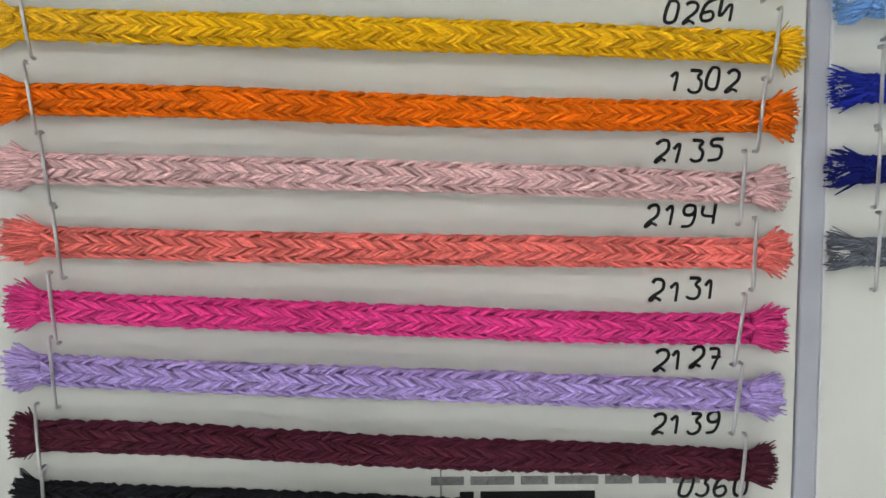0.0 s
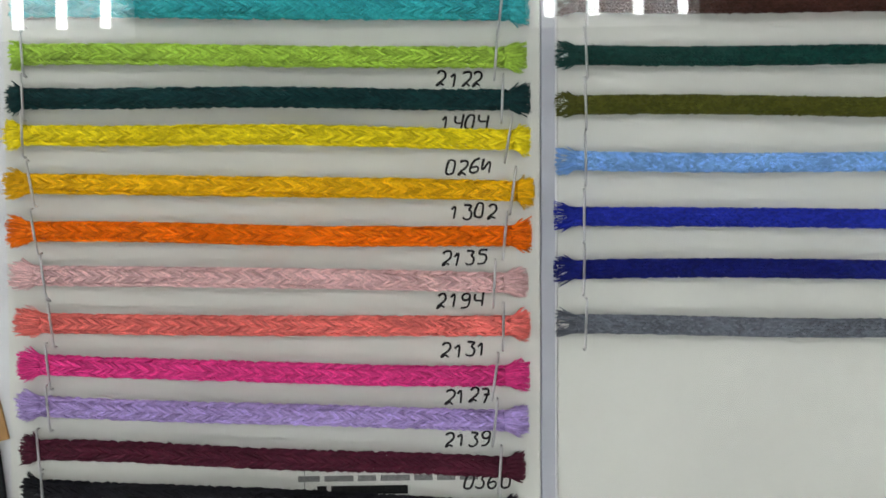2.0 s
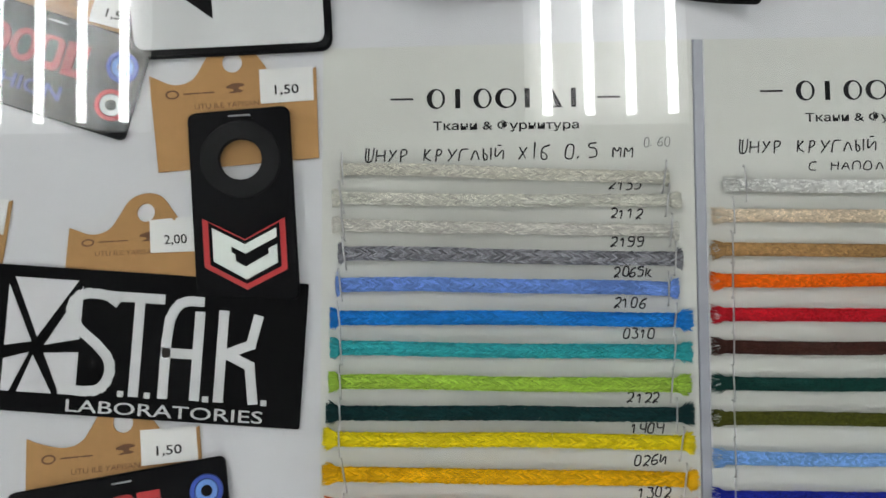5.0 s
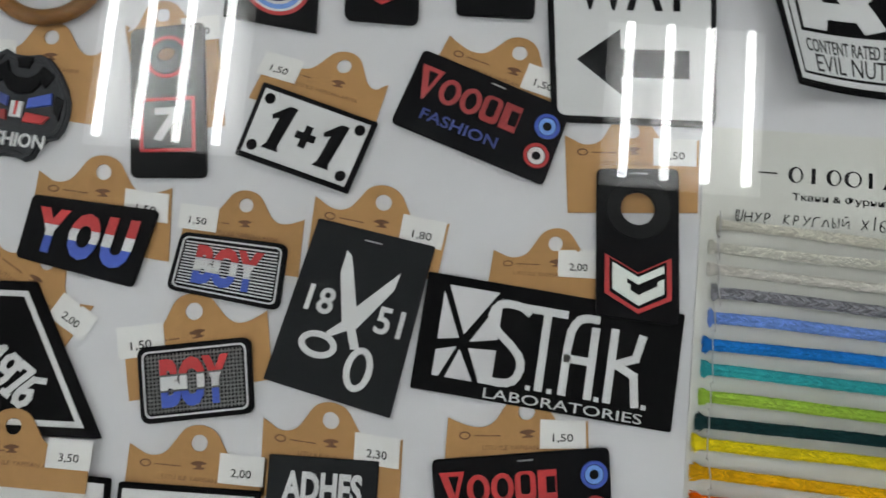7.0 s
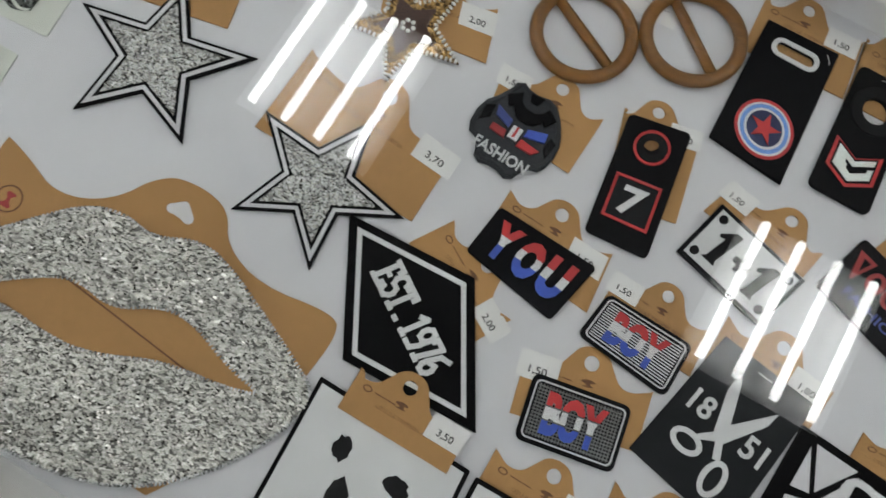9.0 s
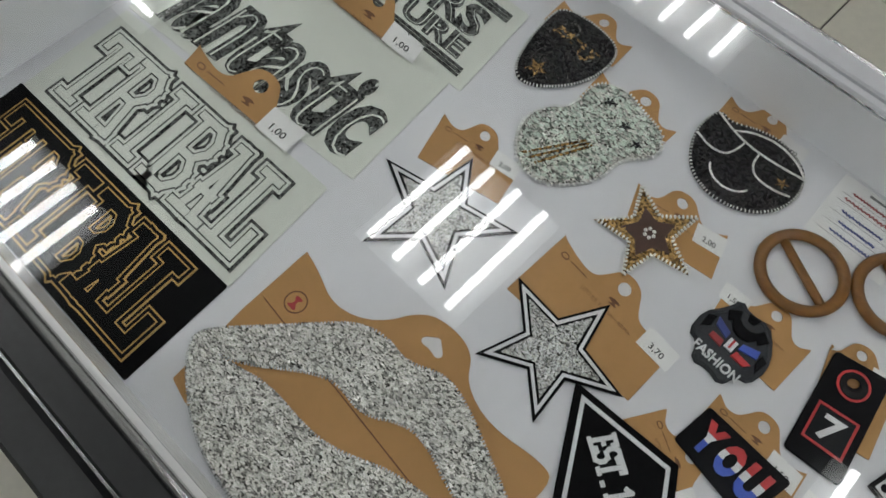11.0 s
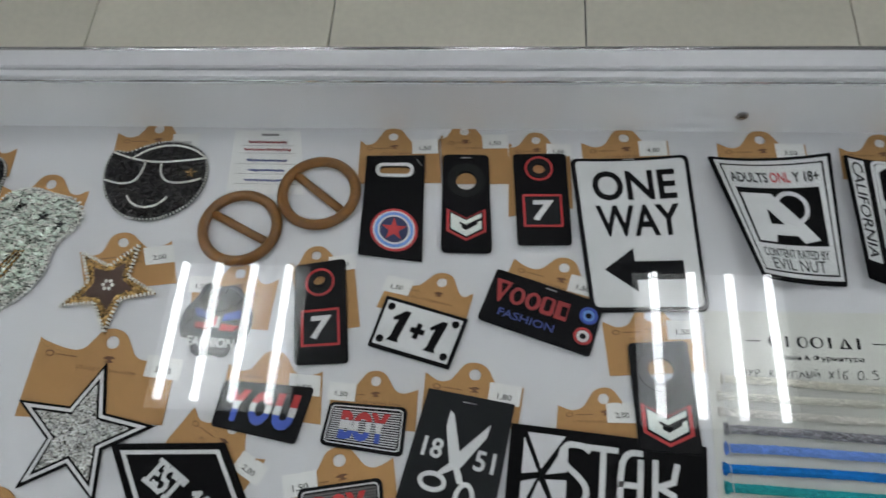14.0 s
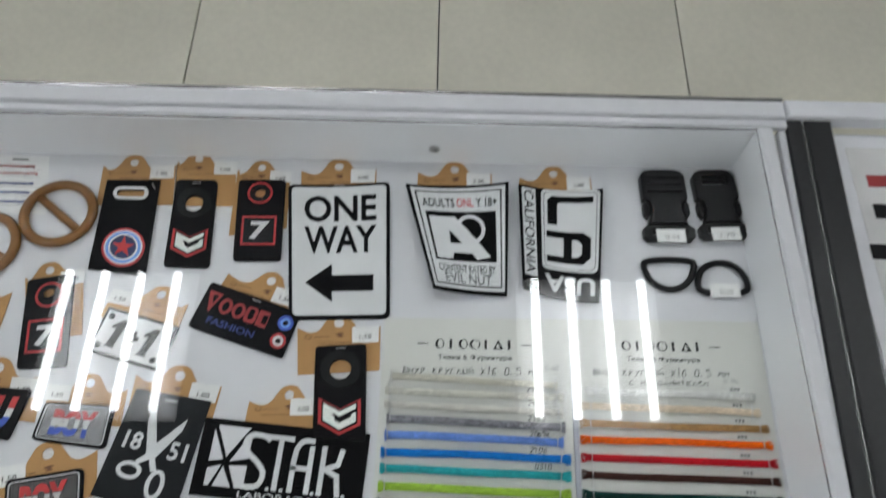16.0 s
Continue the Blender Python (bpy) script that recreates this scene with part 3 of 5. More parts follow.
def hang_tag(parent, corners, price="", dome=0.58, w=62.0, sticker=0.82, z=0.2, sticker_y=-6.0, mirror=False):
    """A kraft hang tag with a domed top and a punched hole; corners are its ears and its foot."""
    (tl, tr, br, bl) = corners
    h = max(14.0, (math.dist(tl, bl) + math.dist(tr, br)) / 2)
    scale = (math.dist(tl, tr) + 1e-6) / w
    hh = h / scale
    q = Quad(corners, w, hh)
    top, dx = hh / 2, (dome - 0.5) * w
    line = [(-w / 2, top), (-w / 2 + 3, top - 1.5), (dx - 22, top - 4.5), (dx - 15, top - 3), (dx - 11, top + 3), (dx - 7, top + 9.5), (dx, top + 11.5),
            (dx + 7, top + 9.5), (dx + 11, top + 3), (dx + 15, top - 3), (min(dx + 21, w / 2 - 5), top - 4.5), (w / 2 - 2.5, top - 1.5), (w / 2, top)]
    outline = chaikin(line, 2, False)[::-1] + [(-w / 2, -hh / 2), (w / 2, -hh / 2)]
    tag = plate("hang_tag", [outline, disc(dx, top + 3.2, 3.7, 16)], z, z + 0.7, KRAFT, parent, q, 0.0, "brown kraft hang tag with a punched hole")
    zi = z + 0.72
    plate("printed_mark", [disc(-w / 2 + 8, top - 7.5, 2.6, 14, 1.7), disc(-w / 2 + 8, top - 7.5, 1.9, 14, 1.1)], zi, zi + 0.05, KRAFT_INK, tag, q)
    bars("printed_line", [6.5, 4.5], 0.55, -w / 2 + 18, top - 7.5, zi, zi + 0.05, KRAFT_INK, tag, q)
    plate("printed_mark", chaikin([(dx - 4, top - 6), (dx + 1, top - 4.2), (dx + 5, top - 5.4), (dx + 1, top - 6.4), (dx + 4.5, top - 8), (dx - 3, top - 8.4), (dx + 1, top - 7)], 1), zi, zi + 0.05, KRAFT_INK, tag, q)
    text("printed_line", "UTU ILE YAPISAN ARMA", 34, 2.0, 2, top - 12.5, zi, zi + 0.05, KRAFT_INK, tag, q)
    if price:
        sx = (sticker - 0.5) * w
        lab = plate("price_sticker", [(sx - 10, top + sticker_y - 7), (sx + 10, top + sticker_y - 7), (sx + 10, top + sticker_y + 6), (sx + 1, top + sticker_y + 6),
                                      (sx, top + sticker_y + 4.8), (sx - 1, top + sticker_y + 6), (sx - 10, top + sticker_y + 6)], z + 0.75, z + 0.95, PAPER, parent, q, 0, "white paper price sticker")
        text("price_figures", price, 9, 4.2, sx, top + sticker_y - 2.4, z + 0.96, z + 1.02, INK, lab, q, 0.01)
    return tag


def patch(name, corners, w, h, label, category, body, z0=1.2, z1=3.4, r=2.0, bevel=0.5, lift=None, group="patches in the display case", body_loops=None, base=0.0):
    cx, cy = sum(c[0] for c in corners) / 4, sum(c[1] for c in corners) / 4
    t = thing(name, cx, cy, base, label, category, group)
    q = Quad(corners, w, h, lift)
    b = plate("patch_body", body_loops or rounded(0, 0, w, h, r), z0, z1, body, t, q, bevel)
    return t, q, b, z1


def chevron(parent, q, cx, cy, s, z):
    """Angular shield badge: red outline, black gap, white folded band."""
    outer = [(-15, 12), (0, 4), (15, 12), (15, -7), (0, -15), (-15, -7)]
    k = lambda pts, f: [(cx + p[0] * s * f, cy + p[1] * s * f) for p in pts]
    plate("badge_outline", [k(outer, 1), k(outer, 0.86)], z, z + 0.6, RED_PRINT, parent, q, 0.1, "red outline")
    plate("badge_field", k(outer, 0.85), z, z + 0.2, RUBBER, parent, q)
    white = [(-11.6, 8.2), (0, 2.0), (11.6, 8.2), (11.6, 4.8), (0, -1.5), (-5, 1.2), (-5, -1.0), (0, -4), (11.6, 2.2), (11.6, -4.6), (0, -11.2), (-11.6, -4.6)]
    plate("badge_band", k(white, 1), z + 0.2, z + 0.8, MINT_PRINT, parent, q, 0.1, "white folded band")
    plate("badge_line", k([(-3.5, -1.2), (0, -3.2), (8.5, 1.6), (8.5, -1.4), (0, -6.4), (-3.5, -4.4)], 1), z + 0.82, z + 0.9, RUBBER, parent, q)


def red_frame(parent, q, cx, cy, w, h, z):
    plate("square_outline", [rect(cx, cy, w, h), rect(cx, cy, w - 3.2, h - 3.2)], z, z + 0.6, RED_PRINT, parent, q, 0.1, "red square outline")
    plate("square_field", rect(cx, cy, w - 3.6, h - 3.6), z, z + 0.15, CHARCOAL, parent, q)
    text("figure", "7", w * 0.52, h * 0.62, cx, cy, z + 0.15, z + 0.7, WHITE_PRINT, parent, q, 0.03, slant=0.12, label="white figure")


# Tag with a slot and a round star badge
t, q, b, z = patch("slotted_tag_patch", ((-244, 122), (-199, 123), (-195, 33), (-242, 38)), 46, 87, "black rubber tag patch with a slot and round star badge", "patch", RUBBER,
                   body_loops=[rect(0, 0, 46, 87), rounded(0, 30, 24, 7, 3.4)])
hang_tag(t, ((-251, 137), (-189, 139), (-185, 100), (-249, 98)), "1,50", 0.42)
plate("slot_rim", [rounded(0, 30, 30, 12.5, 6), rounded(0, 30, 24, 7, 3.4)], z, z + 0.7, WHITE_PRINT, b, q, 0.2, "white slot rim")
for rad, m in ((17.5, RED_PRINT), (15.6, WHITE_PRINT), (14.4, SKY_PRINT), (12.0, WHITE_PRINT), (10.6, NAVY_PRINT)):
    plate("badge_ring", disc(2, -21, rad, 32), z, z + 0.2 + (18 - rad) * 0.06, m, b, q, 0.05)
plate("badge_star", regular_star(2, -21, 9.6), z + 0.6, z + 1.1, RED_PRINT, b, q, 0.1, "red star")
staple(b, -203, 116, 6, -55, z + 0.2, 0.35)

t, q, b, z = patch("chevron_tag_patch", ((-185, 124), (-150, 124), (-145, 41), (-182, 41)), 37, 83, "black rubber tag patch with a red and white chevron badge", "patch", RUBBER, r=4,
                   body_loops=[rounded(0, 0, 37, 83, 4), disc(0, 18, 8, 20)])
hang_tag(t, ((-188, 143), (-137, 144), (-133, 100), (-184, 99)), "1,50", 0.36, w=52)
plate("eyelet", [disc(0, 18, 15, 28), disc(0, 18, 8, 20)], z, z + 0.8, RUBBER_DARK, b, q, 0.3, "dark grey raised eyelet")
chevron(b, q, 0, -18, 0.98, z)
staple(b, -167, 120.5, 7, 0, z + 0.2, 0.35)

t, q, b, z = patch("figure_tag_patch", ((-132, 125), (-92, 126), (-88, 49), (-127, 48)), 40, 77, "black rubber tag patch with a white figure in a red square", "patch", RUBBER, r=3,
                   body_loops=[rounded(0, 0, 40, 77, 3), disc(-1, 25, 4.6, 16)])
hang_tag(t, ((-135, 136), (-89, 136), (-87, 80), (-134, 72)), "1,50", 0.45, w=50)
plate("eyelet_ring", [disc(-1, 25, 10.6, 28), disc(-1, 25, 9.0, 28)], z, z + 0.6, RED_PRINT, b, q, 0.1, "red ring")
plate("eyelet", [disc(-1, 25, 8.6, 24), disc(-1, 25, 4.6, 16)], z, z + 0.7, RUBBER_DARK, b, q, 0.2)
red_frame(b, q, 0, -11, 29, 27, z)

t, q, b, z = patch("figure_tag_patch", ((-287, 27), (-251, 34), (-240, -44), (-277, -47)), 37, 76, "black rubber tag patch with a white figure in a red square", "patch", RUBBER, r=3,
                   body_loops=[rounded(0, 0, 37, 76, 3), disc(-1, 25, 4.6, 16)])
hang_tag(t, ((-291, 30), (-246, 39), (-235, -17), (-276, -25)), "1,50", 0.42, w=48)
plate("eyelet_ring", [disc(0, 22, 10.6, 28), disc(0, 22, 9.0, 28)], z, z + 0.6, RED_PRINT, b, q, 0.1, "red ring")
plate("eyelet", [disc(0, 22, 8.6, 24), disc(0, 22, 4.6, 16)], z, z + 0.7, RUBBER_DARK, b, q, 0.2)
red_frame(b, q, 0, -12, 27, 27, z)

# One-way sign
curl = lambda u, v: 3.0 * (2 * u - 1) ** 2 * v
t, q, b, z = patch("road_sign_patch", ((-89, 120), (-2.5, 125), (3, 1), (-76, -2)), 83, 122, "white road sign patch with black border, words and arrow", "patch", RUBBER, r=5, bevel=0.8, lift=curl)
hang_tag(t, ((-80, 137), (-15, 140), (-14, 112), (-78, 108)), "4,00", 0.5)
plate("sign_field", rounded(0, 0, 77, 116, 4), z, z + 0.3, WHITE_PRINT, b, q, 0.1, "white field")
for s, yy in (("ONE", 37), ("WAY", 8)):
    text("lettering", s, 59, 25, 1, yy, z + 0.3, z + 0.6, RUBBER, b, q, 0.022, label="black letters")
plate("arrow", [(-28, -30), (-6, -14), (-6, -24), (28, -24), (28, -38), (-6, -38), (-6, -47)], z + 0.3, z + 0.6, RUBBER, b, q, 0.05, "black arrow")
staple(b, -46, 119.5, 8, 3, z + 2.2, 0.35)

# Curled rating patch
t, q, b, z = patch("rating_label_patch", ((11, 121), (99, 126), (96, 22), (37, 22)), 88, 104, "curled black and white printed rating label patch", "patch", FABRIC, r=1,
                   lift=lambda u, v: 12 * (1 - u) ** 2 * (1.1 - v) + 5 * (2 * u - 1) ** 2 * v, bevel=0.3)
hang_tag(t, ((21, 138), (85, 138), (86, 110), (21, 108)), "3,50", 0.5)
plate("white_border", [rect(0, 0, 82, 98), rect(0, 0, 76, 92)], z, z + 0.25, WHITE_PRINT, b, q)
plate("white_field", [rect(0, 0, 73, 89), rect(0, 1, 65, 48)], z, z + 0.25, WHITE_PRINT, b, q, 0, "white printed field")
text("lettering", "ADULTS", 29, 9, -19, 34, z + 0.26, z + 0.4, INK, b, q, 0.02)
text("lettering", "ONL", 15, 9, 5, 34, z + 0.26, z + 0.4, RED_PRINT, b, q, 0.02)
text("lettering", "Y 18+", 19, 9, 24, 34, z + 0.26, z + 0.4, INK, b, q, 0.02)
plate("rating_letter", [[(-30, 20), (-6, 20), (26, -18), (12, -21), (7, -15), (-12, -15), (-14, -21), (-30, -21)], [(-14, -6), (-2, -6), (-13, 7)]], z, z + 0.3, WHITE_PRINT, b, q)
plate("rating_ring", [disc(8, 8, 14, 28), disc(8, 8, 10.5, 28)], z + 0.31, z + 0.5, SILVER_PRINT, b, q)
text("lettering", "CONTENT RATED BY", 62, 7, 0, -30, z + 0.26, z + 0.4, INK, b, q, 0.01)
text("lettering", "EVIL NUT", 52, 9, 0, -39, z + 0.26, z + 0.4, INK, b, q, 0.0)

t, q, b, z = patch("place_name_patch", ((107, 123), (179, 120), (168, 15), (108, 26)), 66, 101, "curled black fabric patch with white place name lettering", "patch", FABRIC, r=1,
                   lift=lambda u, v: 7 * (2 * u - 1) ** 2, bevel=0.3)
hang_tag(t, ((109, 135), (171, 137), (172, 108), (108, 108)), "2,00", 0.48)
plate("white_strip", rect(-25, 6, 11, 84), z, z + 0.2, WHITE_PRINT, b, q)
text("lettering", "CALIFORNIA", 80, 8, -25, 6, z + 0.2, z + 0.35, INK, b, q, 0.01, turn=-90)
plate("white_frame", [rounded(8, 12, 46, 76, 5), rounded(8, 12, 42, 72, 4)], z, z + 0.2, WHITE_PRINT, b, q)
plate("white_field", [rounded(8, 12, 41, 71, 4), [(-6, 44), (26, 44), (26, 38), (0, 38), (-2, 36), (-2, 16), (-10, 16), (-10, 40)], [(-11, 10), (19, 10), (25, 5), (25, -13), (19, -19), (-11, -19), (-11, -13), (3, -13), (3, 4), (-11, 4)]],
      z, z + 0.2, WHITE_PRINT, b, q)
plate("letter_core", [(10, 3), (14, 3), (18, -1), (18, -10), (14, -13), (10, -13)], z, z + 0.2, WHITE_PRINT, b, q)
text("lettering", "USA", 42, 15, 8, -38, z, z + 0.25, WHITE_PRINT, b, q, 0.03, turn=180)

# Word patches with two rings
def word_patch(corners, w, h, tag, price, ring_x, red, blue, big):
    t, q, b, z = patch("word_patch", corners, w, h, "black rubber word patch with red and blue raised print", "patch", RUBBER, r=2.5)
    hang_tag(t, tag, price, 0.56)
    x0, yc = -w / 2 + 9, 4.5
    wedge = [[(x0 - 6, yc + 8.5), (x0 + 5.5, yc + 8.5), (x0 + 0.6, yc - 8), (x0 - 0.6, yc - 8)], [(x0 - 2, yc + 6.5), (x0 + 3, yc + 6.5), (x0 + 0.6, yc - 2)]]
    rings = [[disc(x0 + k, yc, 5.3, 20, 6.6), disc(x0 + k, yc, 2.7, 16, 4.4)] for k in (11.5, 22.5)]
    cup = [[rounded(x0 + 33, yc, 9.6, 13.4, 3.0), rounded(x0 + 33, yc + 0.8, 4.4, 9, 1.5)]]
    block = [[rect(x0 + 43, yc, 8.6, 13.4), rect(x0 + 44.6, yc, 4.2, 7.4)]]
    for loops in [wedge, *rings, *cup, *block]:
        plate("raised_block", loops, z, z + 0.7, red, b, q, 0.12, "red raised shape")
    text("lettering", "FASHION", w * 0.50, 5.6, -8, -10, z, z + 0.5, blue, b, q, 0.01, label="blue letters")
    for yy, m, m2 in ((7.5, blue if big else BLUE_PRINT, RUBBER), (-8, RED_PRINT, WHITE_PRINT)):
        plate("ring_print", [disc(ring_x, yy, 6.2, 24), disc(ring_x, yy, 4.6, 24)], z, z + 0.8, m, b, q, 0.2)
        plate("ring_print", [disc(ring_x, yy, 4.2, 20), disc(ring_x, yy, 2.2, 16)], z, z + 0.5, m2 if m is RED_PRINT else SKY_PRINT, b, q, 0.1)
    mid = q(2, h / 2 - 3, 0)
    staple(b, mid[0] / MM, mid[1] / MM, 7, math.degrees(math.atan2(corners[1][1] - corners[0][1], corners[1][0] - corners[0][0])), z + 0.2, 0.35)


word_patch(((-141, 29), (-67, 4), (-78, -34), (-154, -9)), 78, 40, ((-129, 38), (-68, 21), (-74, -4), (-139, 14)), "1,50", 31, DULL_RED, DULL_BLUE, False)
word_patch(((-120, -167), (-39, -154), (-35, -192), (-114, -204)), 81, 38, ((-114, -147), (-49, -143), (-47, -168), (-114, -176)), "1,50", 33, RED_PRINT, BLUE_PRINT, True)

# Laboratory patch, with the chevron tag lying over it
t, q, b, z = patch("lettered_patch", ((-129, -80), (-7, -90), (-11, -145), (-133, -135)), 122, 55, "wide black fabric patch with white lettering and a star window", "patch", FABRIC, r=0.8, z1=2.2, bevel=0.2)
hang_tag(t, ((-99, -67), (-50, -63), (-47, -92), (-101, -90)), "2,00", 0.6, w=52)
panes = [[(-50, 23), (-26, 23), (-40, 1)], [(-24, 21), (-24, 1), (-37, -2)], [(-24, -4), (-24, -20), (-30, -20), (-37, -5)], [(-33, -20), (-46, -20), (-41, -6)],
         [(-49, -20), (-52, -20), (-52, -8), (-42.5, -5)], [(-52, -3), (-52, 20), (-42, -1)]]
for pn in panes:
    plate("window_pane", pn, z, z + 0.2, SILVER_PRINT, b, q, 0, "pale grey star window piece")
STAK = (([(-9, 16), (-13, 18.5), (-22, 18.5), (-26, 14), (-25, 7), (-12, -3), (-9, -9), (-11, -16), (-16, -18.5), (-27, -18)],),
        ([(-10, 18), (8, 18)], [(0, 18), (0, -18)]),
        ([(11, -18), (11, 9), (14, 16), (18, 18), (23, 18)], [(23, 13), (23, -18)], [(11, -2), (23, -2)]),
        ([(32, 14), (32, -18)], [(45, 13), (43, 3), (34, -1)], [(34, -1), (43, -5), (45, -18)]))
for lines in STAK:
    ribbons("lettering", [[(x - 2.2, y) for x, y in (chaikin(ln, 1, False) if len(ln) > 3 else ln)] for ln in lines], 3.7, z, z + 0.25, WHITE_PRINT, b, q, "white letter", 0.35)
for x in (-7, 3, 25, 47):
    plate("dot", rect(x, -18.5, 2.2, 2.2), z, z + 0.25, WHITE_PRINT, b, q)
text("lettering", "LABORATORIES", 74, 4.6, 10, -24, z, z + 0.25, WHITE_PRINT, b, q, 0.0)

t, q, b, z = patch("chevron_tag_patch", ((-53, -24), (-14, -21), (-10, -96), (-49, -94)), 38, 73, "black rubber tag patch with a red and white chevron badge", "patch", RUBBER, z0=2.6, z1=4.6, r=3,
                   body_loops=[rounded(0, 0, 38, 73, 3), disc(0, 17, 8, 20)])
hang_tag(t, ((-69, -8), (-4, -5), (-3, -41), (-65, -46)), "1,50", 0.5)
plate("eyelet", [disc(0, 17, 15, 28), disc(0, 17, 8, 20)], z, z + 0.8, RUBBER_DARK, b, q, 0.3, "dark grey raised eyelet")
chevron(b, q, 0, -18, 1.02, z)
staple(b, -33, -25, 8, 3, z + 0.2, 0.35)

# Scissors
t, q, b, z = patch("scissors_patch", ((-184, -59), (-127, -68), (-141, -150), (-202, -137)), 59, 82, "charcoal fabric patch printed with white scissors and a year", "patch", CHARCOAL, r=0.6, z1=2.2, bevel=0.2)
hang_tag(t, ((-187, -48), (-121, -56), (-125, -84), (-188, -78)), "1,80", 0.5)
plate("blade", [(-11, 29), (-8, 27), (4.5, -5), (-3, -6), (-11, 18)], z, z + 0.2, WHITE_PRINT, b, q, 0, "white blade")
plate("blade", [(17, 25), (16, 16), (4, -6), (-4, -3)], z + 0.01, z + 0.22, WHITE_PRINT, b, q, 0, "white blade")
for cx_, cy_, rx_, ry_ in ((-11, -18, 9, 6.5), (10, -24, 6.5, 10.5)):
    plate("handle", [disc(cx_, cy_, rx_, 24, ry_), disc(cx_, cy_, rx_ - 3, 20, ry_ - 3)], z, z + 0.2, WHITE_PRINT, b, q, 0, "white handle ring")
plate("shank", [(-3, -4), (3, -5), (8, -15), (4, -16), (0, -8), (-7, -13), (-9, -11)], z + 0.012, z + 0.22, WHITE_PRINT, b, q)
text("lettering", "18", 13, 13, -16, 3, z, z + 0.25, WHITE_PRINT, b, q, 0.02)
text("lettering", "51", 13, 13, 18, 1, z, z + 0.25, WHITE_PRINT, b, q, 0.02)
mid = q(0, 36, 0)
staple(b, mid[0] / MM, mid[1] / MM, 8, -9, z + 0.2, 0.35)


# Striped two-colour word patches
def boy_patch(corners, tag, price, mesh):
    t, q, b, z = patch("striped_word_patch", corners, 53, 34, "rounded black striped patch with red, white and blue letters", "patch", RUBBER, r=4, bevel=0.6)
    hang_tag(t, tag, price, 0.5, sticker=0.12)
    plate("rim_line", [rounded(0, 0, 48.5, 29.5, 3), rounded(0, 0, 46.8, 27.8, 2.4)], z, z + 0.5, SILVER_PRINT, b, q, 0.1, "pale rim")
    chunks = [plate_data([rect(0, -12 + i * 1.7, 45, 0.7)], z, z + 0.3, q, 0) for i in range(15)]
    if mesh:
        chunks += [plate_data([rect(-21.5 + i * 1.72, 0, 0.6, 26)], z, z + 0.3, q, 0) for i in range(26)]
    v, f = merged(chunks)
    link_part("stripes", v, f, GREY_INK if mesh else SILVER_PRINT, b, "fine pale stripes")
    for band, m, s in (((0.17, 0.5), RED_PRINT, "BOY"), ((-0.14, 0.13), WHITE_PRINT, "BUY"), ((-0.5, -0.18), BLUE_PRINT, "BUY")):
        text("lettering", s, 32, 22, 0, 0, z, z + 0.8, m, b, q, 0.05, band=band, label="letter band in one colour")


boy_patch(((-249, -71), (-197, -73), (-198, -105), (-253, -99)), ((-249, -57), (-191, -60), (-191, -88), (-250, -85)), "1,50", False)
boy_patch(((-263, -128), (-210, -118), (-204, -153), (-256, -163)), ((-272, -119), (-204, -105), (-198, -137), (-264, -153)), "1,50", True)

t, q, b, z = patch("word_patch", ((-323, -59), (-261, -62), (-269, -100), (-327, -90)), 61, 35, "black rubber word patch with red, white and blue letters", "patch", RUBBER, r=2.5, bevel=0.6)
hang_tag(t, ((-323, -47), (-257, -50), (-254, -86), (-324, -80)), "1,50", 0.48, sticker=0.82, sticker_y=-9)
for s, x in (("Y", -17), ("O", 0), ("U", 17)):
    for band, m in (((0.14, 0.5), RED_PRINT), ((-0.12, 0.14), WHITE_PRINT), ((-0.5, -0.12), BLUE_PRINT)):
        text("lettering", s, 15, 23, x, 0, z, z + 0.7, m, b, q, 0.06, band=band, label="letter band in one colour")

t, q, b, z = patch("plate_patch", ((-218, 6), (-160, -10), (-171.5, -46), (-228, -31)), 60, 37.5, "white plate patch with a black border and corner screws", "patch", RUBBER, r=0.6)
hang_tag(t, ((-216, 22), (-157, 10), (-163, -16), (-225, -2)), "1,50", 0.6, sticker=0.12)
plate("white_field", rect(0, 0, 55, 32.5), z, z + 0.3, WHITE_PRINT, b, q, 0.1)
for cx_ in (-13.5, 13.5):
    plate("figure", [(cx_ - 6, 5), (cx_ + 1, 11.5), (cx_ + 5, 11.5), (cx_ + 2.2, -9), (cx_ + 3.4, -11.5), (cx_ - 5.6, -11.5), (cx_ - 3.6, -9), (cx_ - 2, 4.5), (cx_ - 5, 3.2)], z + 0.3, z + 0.8, RUBBER, b, q, 0.1, "bold black figure")
ribbons("figure", [[(-4, 0), (4, 0)], [(0.3, 4.5), (-0.3, -4.5)]], 3.6, z + 0.3, z + 0.8, RUBBER, b, q, "black cross", 0.3)
for sx in (-1, 1):
    for sy in (-1, 1):
        plate("corner_screw", disc(sx * 23.5, sy * 12, 2.7, 14), z + 0.3, z + 1.0, RUBBER, b, q, 0.5, "black screw head")

